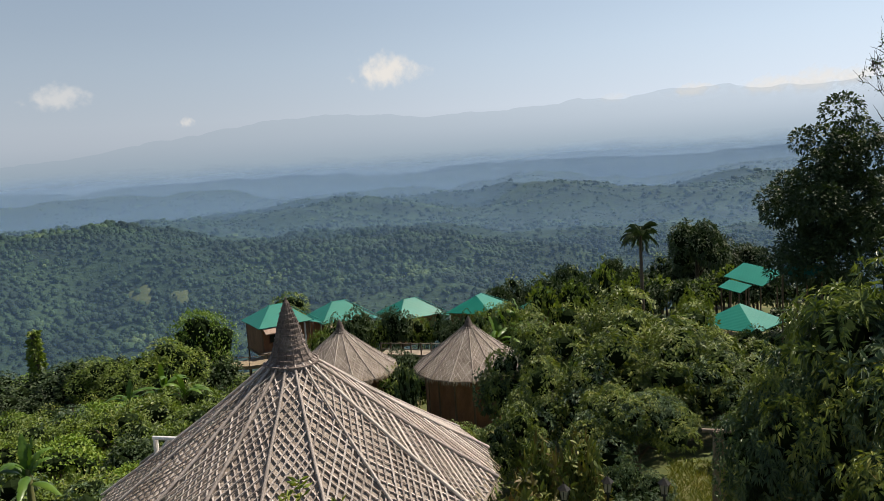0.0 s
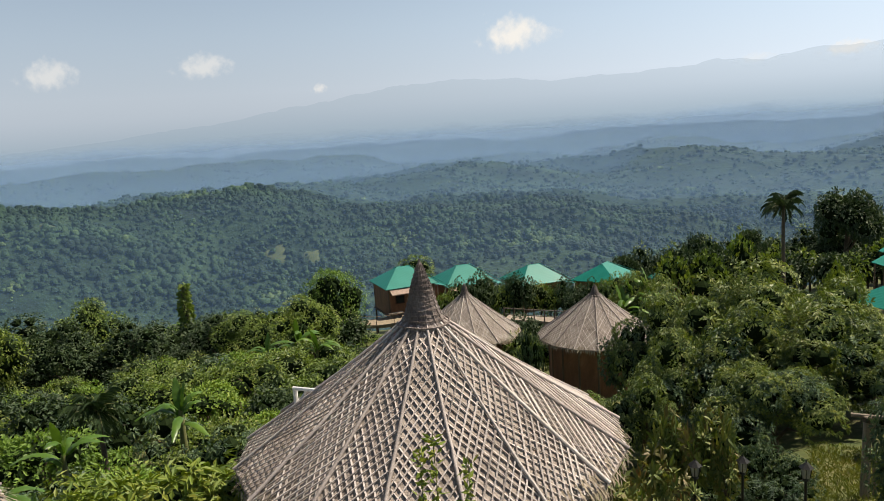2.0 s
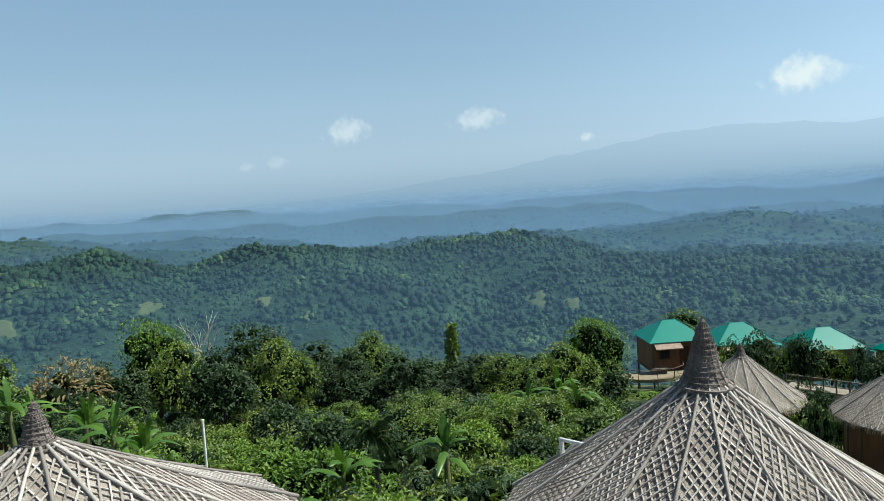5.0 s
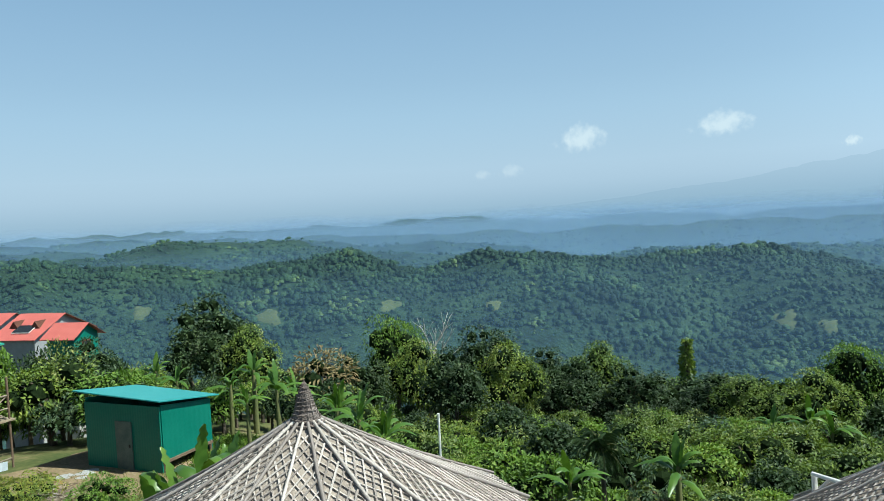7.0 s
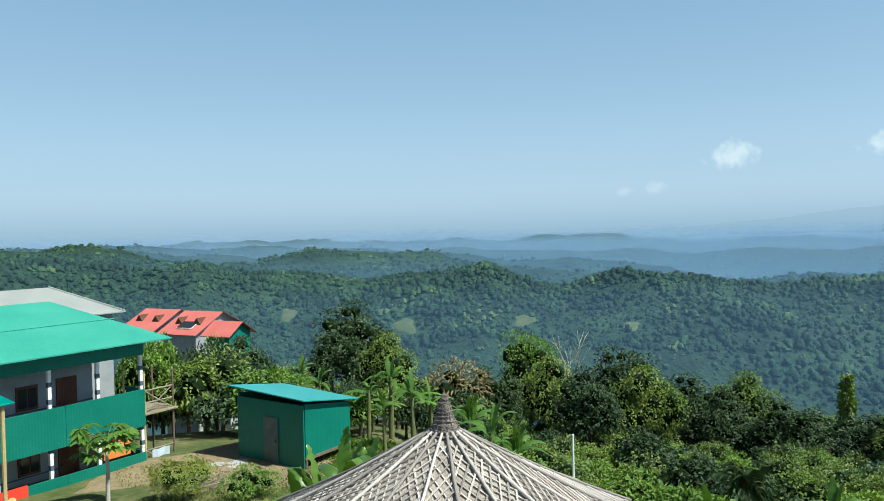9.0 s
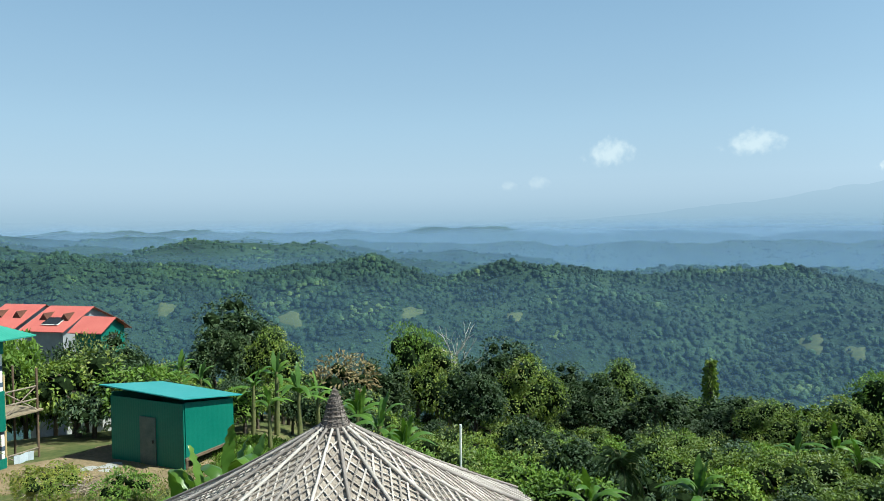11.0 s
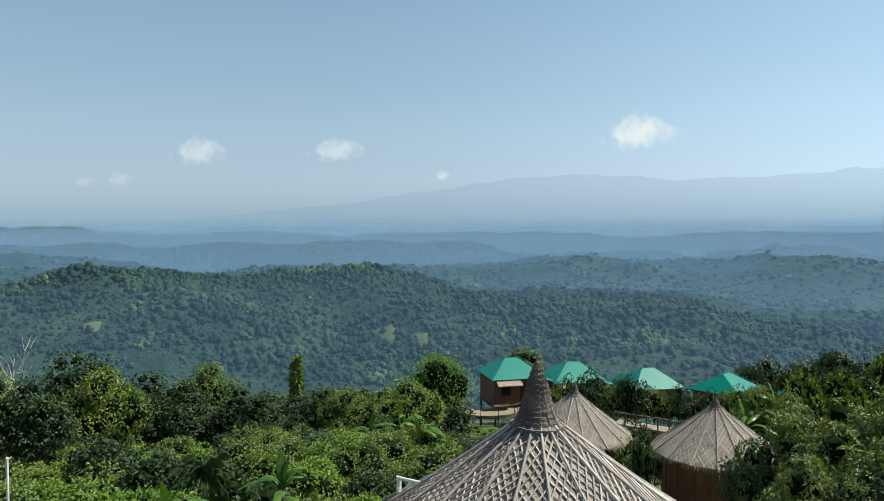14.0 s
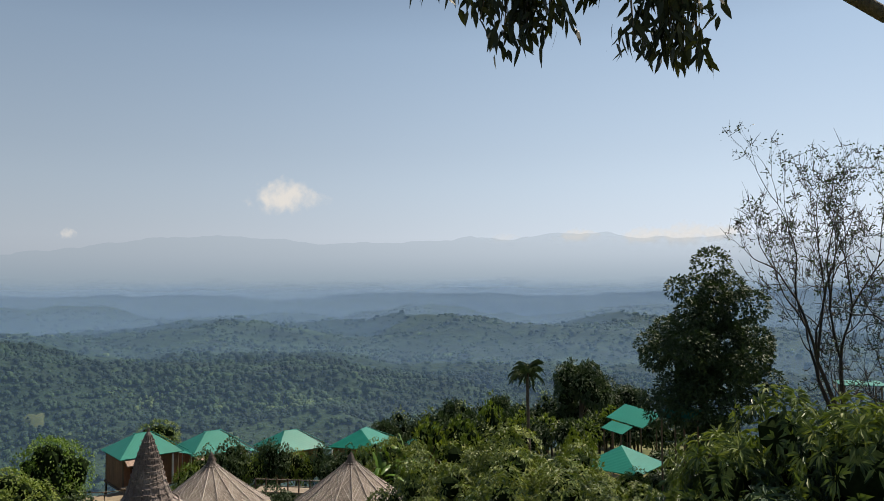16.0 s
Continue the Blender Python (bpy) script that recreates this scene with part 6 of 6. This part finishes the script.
(v, f), ends = branching(22, 2.6, 0.16, 4, 0.5, 0.05)
wt = thing("pale_bare_tree", (0, 0, 0), 0, "pale dead tree with bare whitish limbs", "tree")
part("trunk", mesh_np("trunk", v, f, M_PALEBARK, smooth=True), M_PALEBARK, wt)
plant(wt, -49.6, 54, (rise(-7.8, 54) - ground_at(polar(-49.6, 54))) / float(v[:, 2].max()), 0)
dry = make_tree("dry_shrub", 320, 1.6, 2.2, 0.8, 9, 900, 0.2, 0.04, M_DRY, "dry brown shrub with withered leaves", core=0.4)
feature(dry, -58.9, 46, rise(-9.6, 46))

darkt = make_tree("large_tree", 330, 4.0, 11.2, 3.9, 80, 34000, 0.22, 0.062, M_DARK, "large dark tree standing above the garden", core=0.12, lump=0.2, full=True, out=(0.25, 0.92))
feature(darkt, 28.6, 45, rise(2.8, 45), 40, 4.0)
ridge_tree = make_tree("ridge_tree", 345, 3.4, 5.0, 1.6, 30, 5200, 0.26, 0.075, M_DARK, "broad rounded dark tree on the ridge", core=0.7, lump=0.27, out=(0.4, 0.8))
feature(ridge_tree, 19.4, 78, rise(-5.6, 78), 0, 3.75)
feature(ridge_tree, 22.6, 82, rise(-7.6, 82), 120, 3.2)
gr = random.Random(9)
for k in range(13):
    a = 4.6 + 1.55 * k + gr.uniform(-0.3, 0.3)
    feature(AFAR[2] if k % 3 else ridge_tree, a, 84 + gr.uniform(-4, 6), rise(float(np.interp(a, (3, 7, 10.8, 16, 25), (-10.3, -9.3, -8.5, -8.3, -8.5))) + gr.uniform(-0.35, 0.2), 84), gr.uniform(0, 360), 2.5)
for k in range(16):
    a = 8.4 + 1.1 * k + gr.uniform(-0.3, 0.3)
    feature(AFAR[k % 2], a, 70 + gr.uniform(-4, 4), rise(-9.6 + gr.uniform(-0.5, 0.3), 70), gr.uniform(0, 360), 2.0)

for k, (a, d, el) in enumerate(((24.0, 54, -12.6), (25.6, 56, -12.0), (27.2, 54, -11.6), (28.8, 56, -11.2), (30.4, 54, -10.8), (26.4, 48, -13.6), (28.6, 47, -13.2), (30.6, 46, -12.6), (32.6, 48, -10.6), (34.6, 47, -10.2))):
    feature(AFAR[1 if k % 3 else 0], a, d, rise(el, d), 67 * k, 1.7)

# ---- overhanging branch close by ----
over = thing("overhanging_tree", (0, 0, 0), 0, "tree beside the viewpoint with hanging leafy branches", "tree")
root = polar(56, 6.6)
gz = ground_at(root)
fork = np.array([*polar(47, 6.0)[:2], 9.6])
pts = [np.array([root.x, root.y, gz - 0.4]), np.array([root.x, root.y, 4.5]), np.array([root.x - 0.1, root.y + 0.1, 7.5]), fork]
pieces = [tube(pts, [0.24, 0.2, 0.17, 0.13], 9)]


def tip(az, el, d):
    return np.array(polar(az, d, 8 + d * math.tan(radians(el))))


limb = [fork, tip(40.9, 16.2, 5.6), tip(38.4, 18.2, 5.4), tip(31, 24.2, 5.2), tip(24, 25.5, 5.0), tip(14, 25.5, 4.9), tip(8, 24.5, 4.9)]
pieces.append(tube(limb, [0.09, 0.048, 0.046, 0.042, 0.04, 0.03, 0.015], 8))
v, f = joined(pieces)
part("trunk", mesh_np("trunk", v, f, M_BARK, smooth=True), M_BARK, over)
g = np.random.default_rng(17)
HANG = ((14.4, 24.6, 14.0, 18.8), (16.0, 24.6, 15.7, 17.4), (17.4, 24.6, 17.4, 17.4), (19.2, 24.6, 19.6, 18.2), (16.8, 24.6, 18.4, 18.6), (25.6, 24.4, 25.2, 16.8), (26.8, 24.0, 26.6, 15.4),
        (28.2, 23.6, 28.6, 15.6), (29.0, 23.6, 29.5, 15.0), (27.6, 24.0, 27.6, 16.0), (9.4, 24.4, 9.2, 21.4), (12.4, 24.6, 11.8, 21.2), (22.4, 24.6, 22.2, 20.6))
for a0, e0, a1, e1 in HANG:
    s0, s1 = tip(a0, e0, 5.0), tip(a1, e1, 4.9)
    tv, tf = tube([s0, (s0 + s1) / 2 + g.normal(size=3) * 0.03, s1], [0.012, 0.008, 0.004], 5)
    tw = part("twig", mesh_np("twig", tv, tf, M_BARK), M_BARK, over)
    n = 90
    q = g.uniform(0.1, 1, n)[:, None]
    base = s0 * (1 - q) + s1 * q + g.normal(size=(n, 3)) * np.array([0.07, 0.07, 0.03])
    way = g.normal(size=(n, 3)) * 0.5 + np.array([0, 0, -0.9])
    lv, lf = leaves_np(base, way, 0.12, 0.02, g, 0.3, 0.15, fine=True)
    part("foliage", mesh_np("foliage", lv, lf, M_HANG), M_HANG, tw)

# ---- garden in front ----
sap = make_tree("mango_sapling", 400, 0.55, 1.5, 0.3, 10, 620, 0.2, 0.032, M_SAP, "young mango with reddish new leaves", droop=0.05, core=0.12, rosette=9, top_share=0.24, young=M_NEWLEAF, fine=True)
for k, (a, d, el, wide) in enumerate(((7.6, 15.0, -21.3, 0.42), (11.2, 15.2, -21.0, 0.46), (9.2, 14.9, -22.4, 0.5), (6.2, 14.4, -24.0, 0.5), (8.0, 13.9, -26.0, 0.45), (11.9, 15.0, -24.2, 0.42), (4.2, 13.2, -26.6, 0.5),
                                      (5.6, 12.6, -28.0, 0.5), (15.0, 14.0, -28.2, 0.5), (11.4, 13.2, -28.8, 0.4), (-0.6, 16.5, -20.8, 0.6), (2.5, 15.5, -22.5, 0.6))):
    feature(sap, a, d, rise(el, d), 70 * k, wide)
for k, (a, d, el) in enumerate(((-30, 10.8, -23.5), (-32.5, 10.6, -23.2), (-35.5, 10.8, -23.0), (-38, 11.4, -23.4), (-28.2, 11.5, -24.2), (-40.5, 12.4, -22.8))):
    feature(PROTO[5], a, d, rise(el, d), 50 * k)
feature(PROTO[4], -74.9, 24, rise(-16.6, 24), 10, 0.95)
feature(PROTO[5], -79.6, 25, rise(-15.4, 25), 10, 1.15)
feature(PROTO[0], -77.6, 41, rise(-8.6, 41), 110)
feature(PROTO[3], -74.9, 40, rise(-8.2, 40), 210)
feature(PROTO[2], -76.5, 36, rise(-10.6, 36), 300)

for k, (a, d, el) in enumerate(((10.4, 16.6, -24.2), (12.4, 17.0, -23.4), (14.4, 17.2, -23.6), (16.4, 17.0, -24.2), (13.4, 15.8, -26.2), (16.0, 15.6, -26.8), (10.8, 15.6, -26.6))):
    feature(PROTO[2], a, d, rise(el, d), 50 * k, 0.7)

# sprigs reaching up before the hut roof
for k, (a, d, el) in enumerate(((-12.6, 7.0, -24.8), (-11.4, 7.0, -23.8), (-8.6, 7.1, -26.0))):
    p = polar(a, d)
    s = thing("leafy_sprig", (p.x, p.y, ground_at(p)), 0, "thin yellow-green sprig growing up before the hut", "plant", "leafy sprigs")
    h = rise(el, d) - ground_at(p)
    g = np.random.default_rng(70 + k)
    tv, tf = tube([(0, 0, -0.2), (0.03, 0, h * 0.5), (0, 0.02, h)], [0.014, 0.01, 0.004], 5)
    part("stem", mesh_np("stem", tv, tf, M_STEM), M_STEM, s)
    q = g.uniform(0.45, 1.0, 110)[:, None]
    base = np.array([0, 0, 1.0]) * h * q + g.normal(size=(110, 3)) * 0.03
    way = g.normal(size=(110, 3)) * np.array([1, 1, 0.5]) + np.array([0, 0, 0.4])
    lv, lf = leaves_np(base, way, 0.11, 0.022, g)
    part("foliage", mesh_np("leaves", lv, lf, M_YOUNG), M_YOUNG, s)

# shrubs and small trees before the cottages
for k, (a, d, el) in enumerate(((-9.7, 58, -12.9), (-8.6, 59, -12.1), (-7.2, 59, -11.8), (-6.0, 60, -12.5), (-4.9, 61, -12.0), (-3.6, 60, -11.9), (-2.4, 61, -12.7), (-0.6, 61, -12.4), (0.6, 60, -13.2), (3.2, 62, -12.3), (1.9, 60, -12.6), (-4.0, 41, -15.4), (-3.2, 37, -16.6), (4.6, 56, -12.2), (6.0, 54, -11.8))):
    feature(PROTO[(0, 2, 3)[k % 3]], a, d, rise(el + 0.6, d), 40 * k, 1.6)

for k, (a, d, el) in enumerate(((-80.6, 47, -6.6), (-78.8, 46, -7.4), (-76.8, 47, -7.0), (-82.2, 44, -7.2), (-73.2, 44, -8.4), (-71.6, 43, -9.2))):
    feature(PROTO[(1, 3, 0)[k % 3]], a, d, rise(el, d), 60 * k, 1.9)

# ---- yard and garden ground ----
def grass_patch(name, count, a0, a1, r0, r1, tall, material, seed, label):
    g = np.random.default_rng(seed)
    r = np.sqrt(g.uniform(r0 * r0, r1 * r1, count))
    a = np.radians(g.uniform(a0, a1, count))
    x, y = r * np.sin(a), r * np.cos(a)
    keep = fbm(x / 1.7, y / 1.7, seed, 3) > -0.25
    base = np.stack([x, y, height(x, y) - 0.02], -1)[keep]
    way = g.normal(size=base.shape) * np.array([0.5, 0.5, 0.2]) + np.array([0, 0, 1.0])
    v, f = leaves_np(base, way, tall, 0.014, g, 0.1, 0.2)
    return tagged(new(name, mesh_np(name, v, f, material)), label, "grass", kind="stuff")


M_GRASS = leafy("grass_blade", [(0.1, (0.07, 0.10, 0.026)), (0.55, (0.16, 0.18, 0.045)), (1.0, (0.32, 0.27, 0.10))], rough=0.7, glow=0.25)
grass_patch("grass", 6500, 17.5, 27, 11, 22, 0.22, M_GRASS, 91, "rough green garden grass under the trees")
grass_patch("grass", 20000, -84, -63, 16, 31, 0.17, M_GRASS, 92, "patchy dry grass in the yard")
grass_patch("ground_creeper", 7000, -68.5, -61, 24, 32, 0.3, M_LIGHT, 93, "low bright green creeper covering the ground")
M_SOIL = noisy("trodden_soil", [(0.3, (0.10, 0.085, 0.04)), (0.5, (0.21, 0.155, 0.09)), (0.75, (0.34, 0.26, 0.17))], 0.9, 0.95, 0.5, 9.0)
c0 = polar(-76.0, 29.5)
rr, tt = np.linspace(0, 1, 12), np.linspace(0, 2 * np.pi, 41)[:-1]
edge = 1 + 0.14 * np.sin(3 * tt + 1) + 0.1 * np.sin(7 * tt) + 0.06 * np.sin(13 * tt + 2)
vx, vy = c0.x + np.outer(rr, np.cos(tt) * edge * 4.6), c0.y + np.outer(rr, np.sin(tt) * edge * 5.6)
vv = np.stack([vx, vy, height(vx, vy) + 0.06 - 0.12 * rr[:, None] ** 4], -1).reshape(-1, 3)
ff = np.array([(i * 40 + k, (i + 1) * 40 + k, (i + 1) * 40 + (k + 1) % 40, i * 40 + (k + 1) % 40) for i in range(11) for k in range(40)])
tagged(new("yard_soil", mesh_np("yard_soil", vv, ff, M_SOIL, smooth=True)), "bare trodden brown soil of the yard", "soil", kind="structure")
g = random.Random(12)
for k in range(9):
    p = polar(-76.2 + g.uniform(-2.2, 2.6), 28.6 + g.uniform(-1.4, 1.4))
    s = thing("stone_slab", (p.x, p.y, ground_at(p)), g.uniform(0, 180), "flat pale stone slab lying in the yard", "stone", "yard slabs")
    bm = bmesh.new()
    bmesh.ops.create_cone(bm, cap_ends=True, segments=7, radius1=g.uniform(0.3, 0.5), radius2=g.uniform(0.26, 0.42), depth=0.12)
    for q in bm.verts:
        q.co.x *= g.uniform(0.8, 1.35)
    part("slab", bm, M_CONCRETE, s)
for k, (a, dd) in enumerate(((-78.4, 27.5), (-77.4, 26.6), (-79.2, 26.8))):
    p = polar(a, dd)
    s = thing("brushwood_pile", (p.x, p.y, ground_at(p)), 40 * k, "heap of dry brown twigs and stalks", "brushwood")
    gg = np.random.default_rng(k)
    pieces = []
    for m in range(46):
        o = np.array([gg.normal() * 0.5, gg.normal() * 0.35, abs(gg.normal()) * 0.16])
        w = gg.normal(size=3) * np.array([0.6, 0.6, 0.22])
        pieces.append(tube([o - w * 0.5, o + w * 0.1 + np.array([0, 0, 0.04]), o + w * 0.6], [0.014, 0.011, 0.005], 4))
    v, f = joined(pieces)
    part("twigs", mesh_np("twigs", v, f, M_THATCH), M_THATCH, s, kind="stuff")
p = polar(-84.7, 26.0)
pap = thing("papaya_tree", (p.x, p.y, ground_at(p)), 0, "slender papaya tree with an umbrella of lobed leaves", "tree")
ph = rise(-14.0, 26) - ground_at(p)
v, f = tube([(0, 0, -0.3), (0.03, 0.02, ph * 0.5), (0, 0, ph)], [0.08, 0.06, 0.045], 7)
part("trunk", mesh_np("trunk", v, f, M_PALEBARK, smooth=True), M_PALEBARK, pap)
gg = np.random.default_rng(6)
for k in range(24):
    a, el = k * 2.4, gg.uniform(-0.35, 0.85)
    e = np.array([math.cos(a) * 0.75, math.sin(a) * 0.75, ph + el * 0.7])
    sv, sf = tube([(0, 0, ph - 0.05), e * 0.5 + np.array([0, 0, ph * 0.5 + 0.05]), e], [0.015, 0.012, 0.008], 4)
    st = part("leaf_stalk", mesh_np("leaf_stalk", sv, sf, M_STEM), M_STEM, pap)
    fan = np.stack([np.array([math.cos(a + t), math.sin(a + t), -0.35]) for t in np.linspace(-2.3, 2.3, 9)])
    lv, lf = leaves_np(np.repeat(e[None], 9, 0), fan, 0.42, 0.09, gg, 0.1, 0.1, face=np.repeat(np.array([[0, 0, 1.0]]), 9, 0))
    part("leaf", mesh_np("leaf", lv, lf, M_BANANA), M_BANANA, st)
